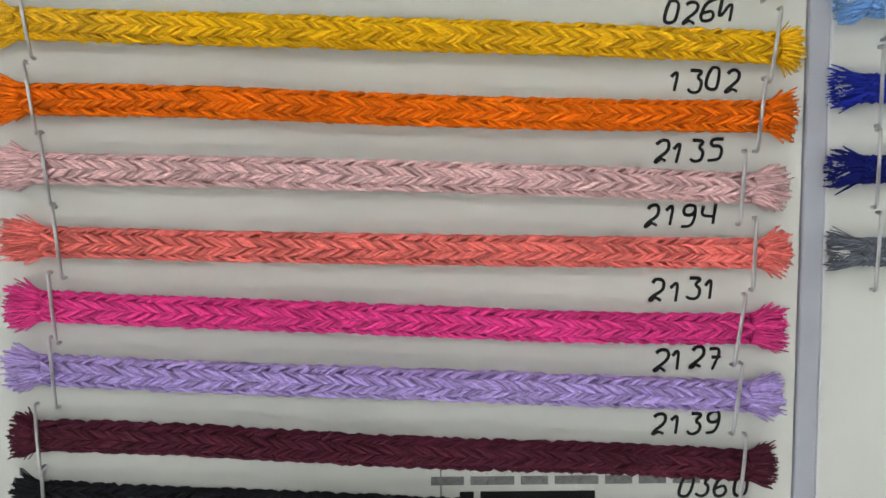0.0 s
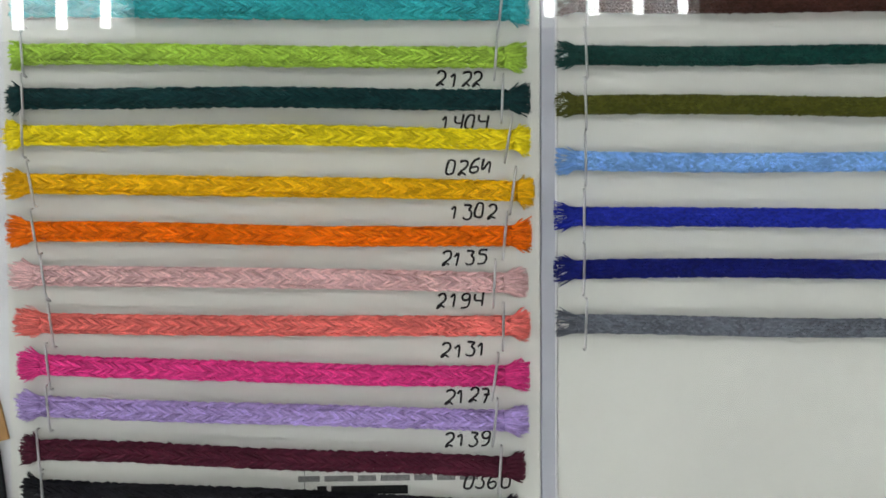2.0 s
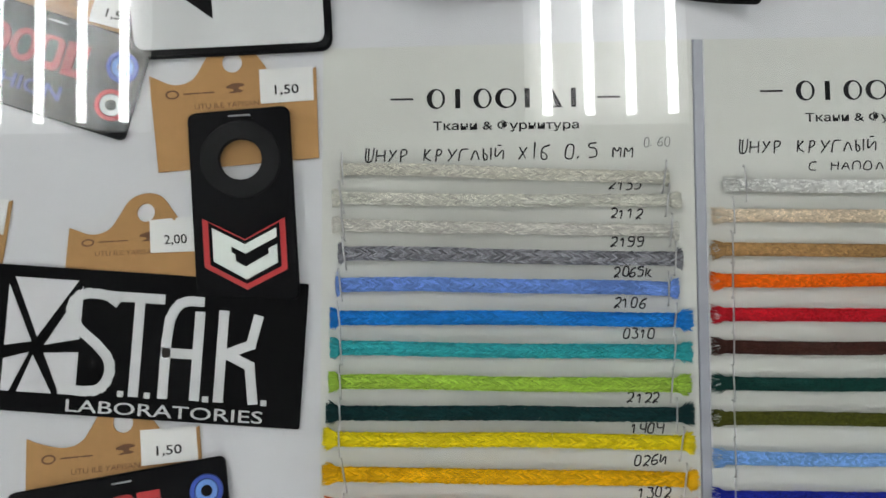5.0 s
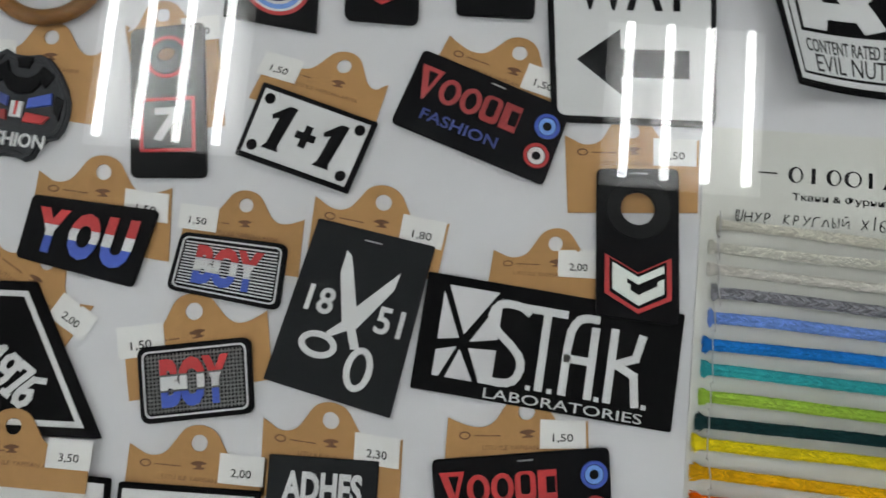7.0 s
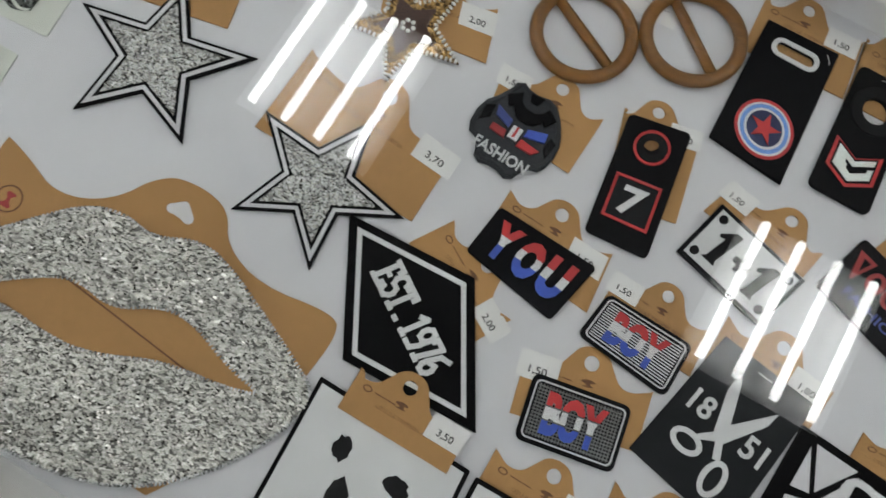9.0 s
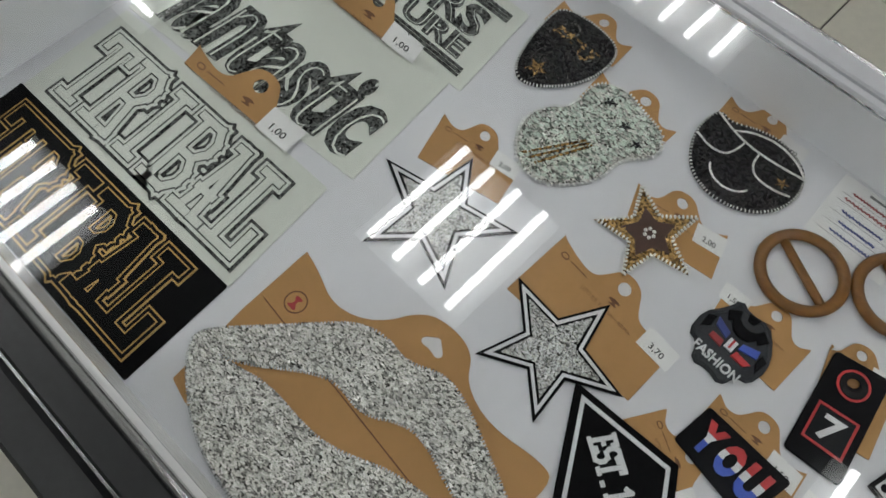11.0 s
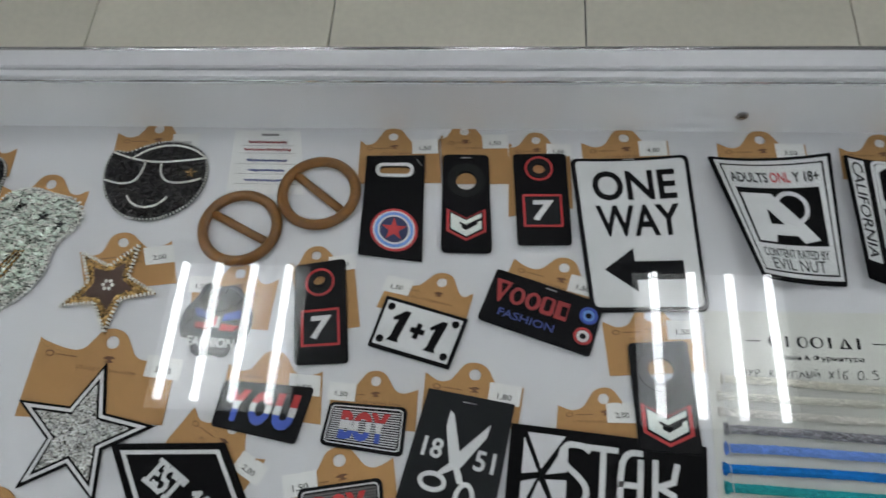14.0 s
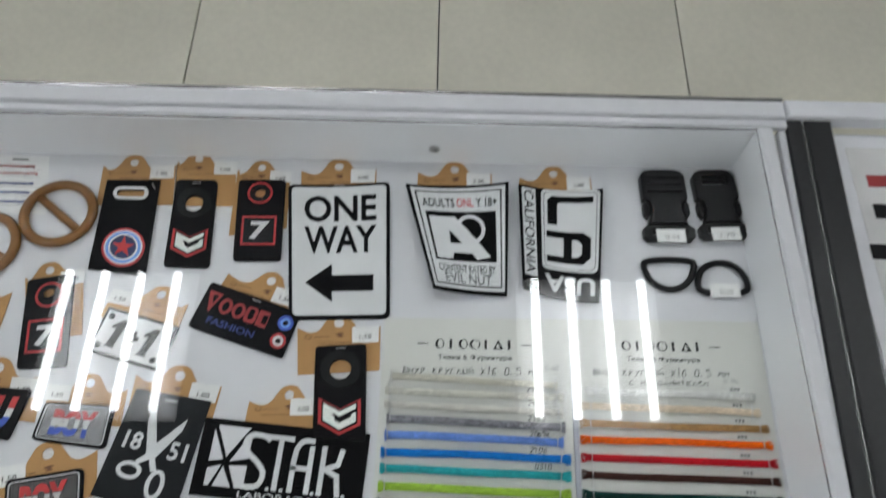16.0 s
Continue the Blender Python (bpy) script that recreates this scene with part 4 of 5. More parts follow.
# Rhombus
t, q, b, z = patch("rhombus_patch", ((-392, -105), (-315, -101), (-274, -171), (-353, -174)), 78, 79, "black fabric rhombus patch with a white inner border", "patch", FABRIC, r=0.5)
hang_tag(t, ((-341, -78), (-287, -110), (-300, -134), (-356, -102)), "2,00", 0.5, sticker=0.92, sticker_y=-9, w=60)
plate("white_line", [rect(0, 0, 67, 69), rect(0, 0, 61, 63)], z, z + 0.4, WHITE_PRINT, b, q, 0.1, "white inner border")
bq = turned(-333.5, -137, -33)
for word, x, w_ in (("EST.", -15, 31), ("1976", 16, 28)):
    ribbons("lettering", placed(drawn(word, SLAB, 1.3), w_, 15.5, x, 0, 0.05), 2.8, z, z + 0.5, WHITE_PRINT, b, bq, "white slab letters", 0.4)

# Square white patch with black blots, and its two neighbours
t, q, b, z = patch("blot_patch", ((-358, -187), (-267, -188.5), (-262, -285), (-353, -284)), 91, 97, "white square patch with black blots and a black edge", "patch", FABRIC, r=1)
hang_tag(t, ((-342, -172), (-277, -172), (-277, -196), (-342, -196)), "3,50", 0.42, z=z + 0.6, sticker=0.85)
plate("white_field", rect(0, 0, 86, 92), z, z + 0.3, WHITE_PRINT, b, q)
for cx_, cy_, rx_, ry_ in ((-18, 24, 5, 7), (16, 22, 7, 5), (-10, 2, 6, 9), (14, 4, 6, 9), (2, -16, 16, 8), (-26, -32, 10, 12), (24, -34, 12, 10)):
    lp = [(cx_ + rx_ * (1 + 0.25 * rng.uniform(-1, 1)) * math.cos(a), cy_ + ry_ * (1 + 0.25 * rng.uniform(-1, 1)) * math.sin(a)) for a in np.linspace(0, 6.28, 16, endpoint=False)]
    plate("blot", lp, z + 0.3, z + 0.4, INK, b, q, 0, "black blot")

t, q, b, z = patch("printed_square_patch", ((-263, -189.5), (-197, -188), (-195, -262), (-262, -263)), 67, 73, "white square patch with a black edge and framed print", "patch", FABRIC, r=1)
hang_tag(t, ((-261, -172), (-196, -173), (-195, -204), (-261, -204)), "2,00", 0.5)
plate("white_field", rect(0, 0, 62, 68), z, z + 0.3, WHITE_PRINT, b, q)
plate("frame_line", [rect(0, -6, 45, 48), rect(0, -6, 43, 46), ], z + 0.3, z + 0.4, INK, b, q)
plate("frame_gap", rect(0, 17.6, 15, 3), z + 0.41, z + 0.43, WHITE_PRINT, b, q)
text("lettering", "FB", 9, 7, 0, 19, z + 0.44, z + 0.5, INK, b, q, 0.02)
bars("printed_line", [7, 7], 2.2, 0, 12, z + 0.3, z + 0.4, INK, b, q, 1.2)

t, q, b, z = patch("number_patch", ((-195, -171), (-144, -170), (-142, -245), (-193, -246)), 51, 75, "charcoal patch with white word and number panel", "patch", CHARCOAL, r=0.6, z1=2.4, bevel=0.2)
hang_tag(t, ((-200, -155), (-134, -159), (-133, -194), (-198, -190)), "2,30", 0.48)
text("lettering", "ADHES", 37, 14, 0, 24, z, z + 0.3, WHITE_PRINT, b, q, 0.04)
plate("white_panel", rect(0, -10, 39, 46), z, z + 0.25, WHITE_PRINT, b, q)
text("lettering", "22", 30, 26, 0, -14, z + 0.26, z + 0.4, INK, b, q, 0.05)


t, q, b, z = patch("printed_patch", ((-62, -228), (-9, -216), (-2.5, -275), (-55.5, -287)), 54, 60, "charcoal fabric patch with white printed bars", "patch", CHARCOAL, r=0.6, z1=2.4, bevel=0.2)
hang_tag(t, ((-66, -212), (-12, -199), (-4.8, -231), (-58.8, -244)), "1,50", 0.5)
for yy, w_ in ((22, 46), (13.5, 46), (5, 40)):
    plate("printed_bar", rect(-2, yy, w_, 3.4), z, z + 0.2, WHITE_PRINT, b, q, 0, "white bar")


# Loose sequins
def flake_mat(name, tint, dark=0.26):
    m = bpy.data.materials.new(name)
    m.use_nodes = True
    nt = m.node_tree
    fb = nt.nodes["Principled BSDF"]
    fb.inputs["Metallic"].default_value, fb.inputs["Roughness"].default_value = 0.5, 0.22
    fg, mx = nt.nodes.new("ShaderNodeNewGeometry"), nt.nodes.new("ShaderNodeMix")
    mx.data_type = "RGBA"
    # Glints are painted in as random dark and full tints of the flakes.
    mx.inputs["A"].default_value, mx.inputs["B"].default_value = (*[c * dark for c in tint], 1), (*tint, 1)
    steep = nt.nodes.new("ShaderNodeMapRange")
    steep.inputs["From Min"].default_value, steep.inputs["From Max"].default_value = 0.15, 0.55
    nt.links.new(fg.outputs["Random Per Island"], steep.inputs["Value"])
    nt.links.new(steep.outputs[0], mx.inputs["Factor"])
    nt.links.new(mx.outputs["Result"], fb.inputs["Base Color"])
    return m


def within(px, py, loop):
    c = np.zeros(len(px), bool)
    for (ax, ay), (bx, by) in zip(loop, loop[-1:] + loop[:-1]):
        if ay != by:
            c ^= ((ay > py) != (by > py)) & (px < (bx - ax) * (py - ay) / (by - ay) + ax)
    return c


def flakes(parent, count, seed, material, outer, inner, z, wide, high, turn, spread, tilt=0.42):
    """Small flat sequins scattered over a shape, each tilted its own way."""
    rg = np.random.RandomState(seed)
    xs, ys = [p[0] for p in outer], [p[1] for p in outer]
    px, py = rg.uniform(min(xs), max(xs), count * 5), rg.uniform(min(ys), max(ys), count * 5)
    keep = within(px, py, outer)
    if inner:
        keep &= ~within(px, py, inner)
    px, py = px[keep][:count], py[keep][:count]
    n = len(px)
    a = np.radians(rg.normal(turn, spread, n))
    w, h = rg.uniform(*wide, n), rg.uniform(*high, n)
    tx, ty, zc = rg.uniform(-tilt, tilt, n), rg.uniform(-tilt, tilt, n), z + rg.uniform(0, 0.5, n)
    v = []
    for x, y in ((-.5, -.5), (.5, -.5), (.5, .5), (-.5, .5)):
        v.append(np.stack([px + np.cos(a) * x * w - np.sin(a) * y * h, py + np.sin(a) * x * w + np.cos(a) * y * h, zc + tx * x * w + ty * y * h], -1))
    v = np.stack(v, 1).reshape(-1, 3) * MM
    fl = link_part("sequins", v, np.arange(4 * n).reshape(-1, 4).tolist(), material, parent, "small loose sequins")
    fl["kind"] = "stuff"
    return fl


STAR_FLAKE = flake_mat("star_flake", (0.95, 0.96, 0.95))
GREEN_FLAKE = flake_mat("pale_green_flake", (0.80, 0.90, 0.80))
BLACK_FLAKE = flake_mat("black_flake", (0.05, 0.045, 0.045), 0.1)
GOLD_FLAKE = flake_mat("gold_flake", (0.75, 0.47, 0.18), 0.15)


# Star patches
def star_patch(tips, tag, price, dome, sticker):
    cx, cy = sum(p[0] for p in tips) / 5, sum(p[1] for p in tips) / 5
    t = thing("star_patch", cx, cy, 0, "star patch of silver glitter with black and white borders", "patch", "patches in the display case")
    hang_tag(t, tag, price, dome, w=80 if math.dist(tag[0], tag[1]) > 80 else 64, sticker=sticker)
    b = plate("patch_body", star_loop(tips, 0.42), 1.2, 2.6, FABRIC, t, flat, 0.3)
    plate("white_line", [star_loop(tips, 0.42, 0.90), star_loop(tips, 0.42, 0.78)], 2.6, 3.0, SILVER_PRINT, b, flat, 0.1, "pale border line")
    plate("glitter_field", star_loop(tips, 0.42, 0.68), 2.6, 3.2, SEQUIN, b, flat, 0.1, "silver glitter")
    flakes(b, 1500, int(-cx), STAR_FLAKE, star_loop(tips, 0.42, 0.67), None, 3.3, (1.0, 2.2), (0.6, 1.0), 0, 50, 0.8)


star_patch([(-409, -50), (-365, -92), (-394, -143), (-449, -136), (-465, -78)], ((-463, -32), (-360, -45), (-361, -91), (-465, -89)), "3,70", 0.52, 0.92)
star_patch([(-549, -33), (-486, -54), (-493, -119), (-557, -133), (-592, -77)], ((-590, -20), (-520, -13), (-512, -47), (-578, -60)), "2,00", 0.5, 0.85)


def bead_trim(name, loop, parent, z, material, size=2.2, step=2.6, stand=1.5):
    chunks = []
    n = len(loop)
    for i in range(n):
        a, b_ = Vector(loop[i]), Vector(loop[(i + 1) % n])
        d = (b_ - a).length
        for k in range(max(1, int(d / step))):
            p = a.lerp(b_, (k + 0.5) / max(1, int(d / step)))
            ang = math.degrees(math.atan2(b_.y - a.y, b_.x - a.x)) + 90 + rng.uniform(-12, 12)
            chunks.append(plate_data([rounded(0, 0, size * 2.0, size, size * 0.4, 1)], z, z + stand + rng.uniform(0, 0.3), turned(p.x, p.y, ang), 0.25))
    v, f = merged(chunks)
    ob = link_part(name, v, f, material, parent, "row of small beads")
    ob["kind"] = "stuff"
    return ob


t = thing("beaded_star_patch", -423, 8, 0, "small star patch of gold and brown beads", "patch", "patches in the display case")
hang_tag(t, ((-453, 35), (-384, 46), (-373, 12), (-440, 3)), "2,00", 0.48, sticker=0.85, sticker_y=-9)
star_c = (-423, 8)
tips = [(star_c[0] + 38 * math.cos(radians(a)), star_c[1] + 38 * math.sin(radians(a))) for a in (136, 64, -8, -80, -152)]
b = plate("patch_body", star_loop(tips, 0.42), 1.2, 2.4, SEQUIN_GOLD, t, flat, 0.3, "gold sequins")
plate("brown_field", star_loop(tips, 0.55, 0.52), 2.4, 3.2, mat("brown_beads", (0.05, 0.02, 0.012), 0.4, 0.2, grain=0.4, scale=1200, bump=0.5), b, flat, 0.2, "dark brown beads")
bead_trim("bead_trim", star_loop(tips, 0.42, 0.97), b, 2.4, BEADS_WHITE, 1.4)
flakes(b, 260, 14, GOLD_FLAKE, star_loop(tips, 0.42, 0.92), star_loop(tips, 0.55, 0.54), 2.6, (1.8, 3.4), (1.0, 1.6), 0, 60)
for a in range(0, 360, 60):
    plate("flower_bead", disc(star_c[0] + 3.4 * math.cos(radians(a)), star_c[1] + 3.4 * math.sin(radians(a)), 1.4, 8), 3.2, 4.2, BEADS_WHITE, b, flat, 0.4)

shield = chaikin([(-594, 117), (-565, 122), (-537, 117), (-530, 100), (-534, 72), (-552, 48), (-571, 38), (-584, 48), (-592, 72), (-596, 100)], 2)
t = thing("beaded_shield_patch", -564, 82, 0, "shield patch of black sequins edged with white beads", "patch", "patches in the display case")
hang_tag(t, ((-598, 123), (-531, 126), (-530, 100), (-597, 98)), "", 0.55)
b = plate("patch_body", shield, 1.2, 2.6, SEQUIN_BLACK, t, flat, 0.3, "black sequins")
bead_trim("bead_trim", inset(shield, 0.8), b, 1.2, BEADS_WHITE, 1.05, 2.0, 1.9)
flakes(b, 900, 8, BLACK_FLAKE, inset(shield, 3), None, 2.7, (1.6, 3.0), (0.8, 1.4), 20, 40)
flakes(b, 26, 9, GOLD_FLAKE, disc(-552, 93, 7, 16), disc(-552, 93, 4, 12), 3.3, (1.6, 3.0), (0.8, 1.4), 20, 60)
flakes(b, 30, 10, GOLD_FLAKE, rect(-574, 97, 18, 9), None, 3.3, (1.6, 3.2), (0.8, 1.4), 10, 30)
plate("gold_star", regular_star(-569, 57, 9, 0.4, 80), 2.6, 3.7, SEQUIN_GOLD, b, flat, 0.2, "gold star")
for cx_, cy_ in ((-574, 103), (-551, 93)):
    plate("glass_ring", [disc(cx_, cy_, 7.5, 20), disc(cx_, cy_, 6.2, 20)], 2.6, 3.4, BEADS_DARK, b, flat, 0.2)
bars("gold_line", [8, 6, 8], 1.2, -562, 99, 2.6, 3.3, SEQUIN_GOLD, b, flat, 9)

blob = chaikin([(-530, 80), (-508, 90), (-484, 82), (-463, 78), (-457, 58), (-476, 40), (-474, 14), (-500, -16), (-530, -12), (-546, 15), (-542, 36), (-526, 50)], 2)
t = thing("sequin_patch", -502, 38, 0, "rounded patch of silver sequins with gold lines", "patch", "patches in the display case")
hang_tag(t, ((-532, 91), (-460, 88), (-461, 60), (-530, 60)), "", 0.55)
b = plate("patch_body", blob, 1.2, 3.2, SEQUIN, t, flat, 0.5, "silver sequins")
bead_trim("bead_trim", inset(blob, -0.6), b, 1.2, BEADS_WHITE, 1.5)
flakes(b, 1050, 5, GREEN_FLAKE, inset(blob, 2), None, 3.3, (2.2, 4.2), (1.2, 2.0), -4, 7, 0.6)
for k in range(3):
    plate("gold_line", [(-528 + k * 6, -6), (-526 + k * 6, -6), (-500 + k * 3, 34), (-502 + k * 3, 34)], 3.2, 4.1, SEQUIN_GOLD, b, flat, 0, "gold bead line")
for cx_, cy_ in ((-510, 72), (-489, 63), (-473, 56)):
    plate("dark_star", regular_star(cx_, cy_, 5), 3.2, 4.2, SEQUIN_BLACK, b)

rnd = chaikin([(-449, 126), (-436, 122), (-424, 129), (-404, 135), (-384, 131), (-371, 121), (-366, 104), (-370, 84), (-384, 68), (-408, 60), (-432, 66), (-447, 84), (-453, 106)], 2)
t = thing("round_sequin_patch", -411, 95, 0, "round patch of black sequins with white bead outlines", "patch", "patches in the display case")
hang_tag(t, ((-450, 142), (-382, 143), (-380, 110), (-448, 110)), "2,00", 0.5, sticker=0.85, sticker_y=-7)
b = plate("patch_body", rnd, 1.2, 2.8, SEQUIN_BLACK, t, flat, 0.3, "black sequins")
bead_trim("bead_trim", inset(rnd, 0.8), b, 1.2, BEADS_WHITE, 1.05, 2.0, 1.9)
for pts in ([(-447, 122), (-430, 116), (-410, 113), (-388, 115), (-370, 118)], [(-430, 117), (-420, 125), (-402, 130), (-384, 127), (-372, 119)], [(-449, 97), (-436, 93), (-424, 95), (-420, 104), (-419, 113)], [(-406, 113), (-405, 103), (-398, 95), (-384, 95), (-371, 99)]):
    tube("bead_line", [(p[0], p[1], 3.2) for p in chaikin(pts, 2, False)], 0.9, BEADS_WHITE, b, 6, label="white bead outline")
tube("bead_line", [(-411 + 17 * math.cos(a), 88 + 15 * math.sin(a), 3.1) for a in np.linspace(3.5, 5.9, 14)], 0.9, BEADS_WHITE, b, 6)
flakes(b, 1300, 12, BLACK_FLAKE, inset(rnd, 3), None, 2.9, (1.6, 3.0), (0.8, 1.4), 15, 40)
plate("gold_star", regular_star(-381, 104, 5), 2.8, 3.9, SEQUIN_GOLD, b, flat, 0.2)

# Emblem patch
em = [(-12, 26), (-4, 22), (8, 25), (18, 14), (23, 2), (21, -12), (14, -14), (10, -25), (0, -22), (-10, -25), (-14, -14), (-22, -12), (-23, 4), (-16, 14)]
em = [(p[0] * 1.15, p[1] * 1.12) for p in em]
eq = turned(-337, -16, -3)
t = thing("emblem_patch", -336, -13, 0, "dark rubber emblem patch with blue and red raised parts", "patch", "patches in the display case")
hang_tag(t, ((-362, 18), (-298, 17), (-300, -22), (-357, -18)), "1,50", 0.55, sticker=0.12)
SLATE = mat("slate_grey_rubber", (0.030, 0.033, 0.038), 0.5, grain=0.25, bump=0.1, spec=0.2)
b = plate("patch_body", chaikin(em, 1), 1.2, 3.2, SLATE, t, eq, 0.6)
plate("raised_edge", [inset(chaikin(em, 1), 1.2), inset(chaikin(em, 1), 3.2)], 3.2, 4.2, SLATE, b, eq, 0.3)
for pts, m in (([(-17, 8), (-5, 4), (-5, -1), (-15, 2)], DULL_BLUE), ([(16, 8), (5, 4), (5, -1), (17, 2)], BLUE_PRINT), ([(-14, -3), (-5, -3), (-4, -8), (-14, -7)], DULL_RED), ([(5, -3), (17, -4), (14, -8), (4, -8)], RED_PRINT),
               ([(-3, 2), (3, 2), (3, -6), (-3, -6)], WHITE_PRINT), ([(-0.9, 2), (0.9, 2), (0.9, -5), (-0.9, -5)], RED_PRINT)):
    plate("raised_piece", pts, 3.2, 4.6 if m is not RED_PRINT else 4.8, m, b, eq, 0.3)
plate("raised_piece", chaikin([(-12, 20), (0, 12), (12, 20), (8, 8), (0, 5), (-8, 8)], 1), 3.2, 4.9, RUBBER, b, eq, 0.4)
for pts in ([(-16, 16), (-9, 22), (-6, 15), (-12, 10)], [(16, 17), (9, 21), (6, 15), (12, 10)], [(-23, 4), (-18, 7), (-17, -1), (-22, -6)], [(23, 5), (18, 7), (18, -1), (22, -6)], [(-5, 24), (4, 25), (2, 19), (-3, 19)]):
    plate("raised_piece", pts, 3.2, 4.8, RUBBER, b, eq, 0.5)
text("lettering", "FASHION", 34, 7, 0, -17, 3.2, 4.4, WHITE_PRINT, b, eq, 0.02, label="pale letters")

# Wooden ring buckles
for cx_, cy_, a_ in ((-333, 57, -27), (-277, 88, -38)):
    t = thing("ring_buckle", cx_, cy_, 0, "round varnished wooden buckle with a crossbar", "buckle", "wooden ring buckles")
    ring = [(cx_ + 28 * math.cos(a), cy_ + 27.5 * math.sin(a), 3.4) for a in np.linspace(0, 2 * np.pi, 56, endpoint=False)]
    tube("ring", ring, 4.2, WOOD, t, 12, True, flat_z=0.8)
    c_, s_ = math.cos(radians(a_)), math.sin(radians(a_))
    tube("crossbar", [(cx_ + k * c_, cy_ + k * s_, 3.2) for k in (-26, -13, 0, 13, 26)], 3.4, WOOD, t, 10, flat_z=0.7)

# Handwritten note
t = thing("handwritten_note", -325, 117, 0, "white paper note with red and blue illegible handwriting", "note")
nq = Quad(((-353, 146), (-300, 146), (-289, 88), (-351, 88)), 54, 58)
plate("paper", rect(0, 0, 54, 58), 0.1, 0.3, PAPER, t, nq)
bars("printed_line", [14], 2.0, 2, 25, 0.32, 0.36, GREY_INK, t, nq)
for yy, m, w_ in ((18, DULL_RED, 30), (11, DULL_RED, 36), (1, DULL_BLUE, 30), (-8, DULL_BLUE, 26), (-17, DULL_BLUE, 30)):
    pts = [(-w_ / 2 + w_ * i / 40, yy + 1.6 * math.sin(i * 1.9) * rng.uniform(0.3, 1)) for i in range(41)]
    v, f = tube_data(np.array([nq(p[0], p[1], 0.4) for p in pts]), 0.6 * MM, 4)
    link_part("scribble", v, f, m, t, "handwritten scribble")
    plate("ruled_line", rect(0, yy - 3.2, 44, 0.35), 0.32, 0.36, GREY_INK, t, nq)

# ---- glitter mouth on its big card ----
t = thing("glitter_patch", -470, -225, 0, "large mouth-shaped silver sequin patch on a brown kraft card", "patch")
card = chaikin([(-578, -164), (-562, -168), (-536, -178), (-508, -166), (-492, -138), (-470, -133), (-450, -137), (-440, -154), (-412, -163), (-372, -156), (-362, -162), (-366, -200)], 2, False) + [(-374, -240), (-402, -282), (-555, -284), (-572, -280), (-577, -220)]
hole = [(-481, -151), (-476, -147), (-472, -144), (-468, -147), (-462, -152), (-465, -156), (-472, -154), (-479, -155)]
tag = plate("hang_card", [card, chaikin(hole, 1)], 0.2, 0.9, KRAFT, t, flat, 0, "brown kraft card with a punched slot")
plate("printed_ring", [disc(-556, -193, 8, 24), disc(-556, -193, 7, 24)], 0.92, 0.97, KRAFT_INK, tag)
plate("printed_mark", chaikin([(-560, -189), (-552, -189), (-556, -193), (-551, -198), (-561, -198), (-556, -194)], 1), 0.92, 0.97, DULL_RED, tag)
plate("printed_mark", chaikin([(-545, -200), (-533, -192), (-530, -199), (-541, -205)], 1), 0.92, 0.97, KRAFT_INK, tag)
plate("printed_line", [(-574, -205), (-573, -206), (-368, -226), (-368, -225)], 0.92, 0.97, KRAFT_INK, tag)
lips_out = chaikin([(-587, -250), (-560, -222), (-535, -194), (-518, -176), (-498, -168), (-476, -172), (-452, -159), (-427, -165), (-402, -176), (-374, -188), (-355, -198),
                    (-361, -222), (-376, -250), (-401, -276), (-430, -291), (-465, -298), (-500, -299), (-532, -292), (-556, -280), (-575, -266)], 2)
lips_in = chaikin([(-569, -252), (-546, -242), (-515, -217), (-496, -209), (-472, -213), (-450, -198), (-430, -197), (-403, -207), (-376, -210.5), (-397, -218), (-433, -223), (-462, -237), (-485, -243), (-526, -241), (-548, -248)], 2)
b = plate("sequin_band", [lips_out, lips_in], 1.2, 3.4, SEQUIN, t, flat, 0.6, "silver sequins")
bead_trim("sequin_edge", inset(lips_out, -0.5), b, 1.2, SEQUIN_FINE, 1.3, 1.8, 1.6)
bead_trim("sequin_edge", inset(lips_in, 0.4), b, 1.2, SEQUIN_FINE, 1.3, 1.8, 1.6)
SILVER_FLAKE = flake_mat("silver_flake", (1.0, 0.99, 0.94))
flakes(b, 7200, 11, SILVER_FLAKE, lips_out, lips_in, 3.75, (1.4, 3.2), (0.8, 1.3), 12, 25, 0.7)


# ---- transfer sheets with beaded words ----
def transfer(corners, w, h, label, film, tag, price):
    cx, cy = sum(c[0] for c in corners) / 4, sum(c[1] for c in corners) / 4
    t = thing("transfer_sheet", cx, cy, 0, label, "transfer sheet", "transfer sheets")
    q = Quad(corners, w, h)
    b = plate("film", rounded(0, 0, w, h, 1.5), 0.2, 0.9, film, t, q)
    if tag:
        hang_tag(t, tag, price, 0.55, sticker=0.88, z=2.6, w=math.dist(tag[0], tag[1]) * 0.6)
    return t, q, b


t, q, b = transfer(((-843, 92), (-607, 92), (-596, 2), (-824, 3)), 232, 90, "pale transfer sheet with dark beaded words and striped bars", SILK, ((-782, 112), (-668, 119), (-666, 100), (-775, 97)), "2,00")
for yy, w_ in ((31, 212), (-33, 212)):
    for k in range(3):
        plate("bead_bar", rect(0, yy + 3.2 - k * 3.2, w_, 2.5), 0.9, 2.0, BEADS_DARK, b, q, 0.4, "dark bead bar")
text("lettering", "COLORS", 186, 29, 2, 10, 0.9, 2.0, BEADS_DARK, b, q, 0.05, label="dark bead letters")
text("lettering", "OF NATURE", 192, 20, 0, -16, 0.9, 2.0, BEADS_DARK, b, q, 0.05, label="dark bead letters")
text("lettering", "COLORS", 184, 28, 2, 10, 2.0, 2.2, SILK, b, q, -0.04, label="pale letter cores")
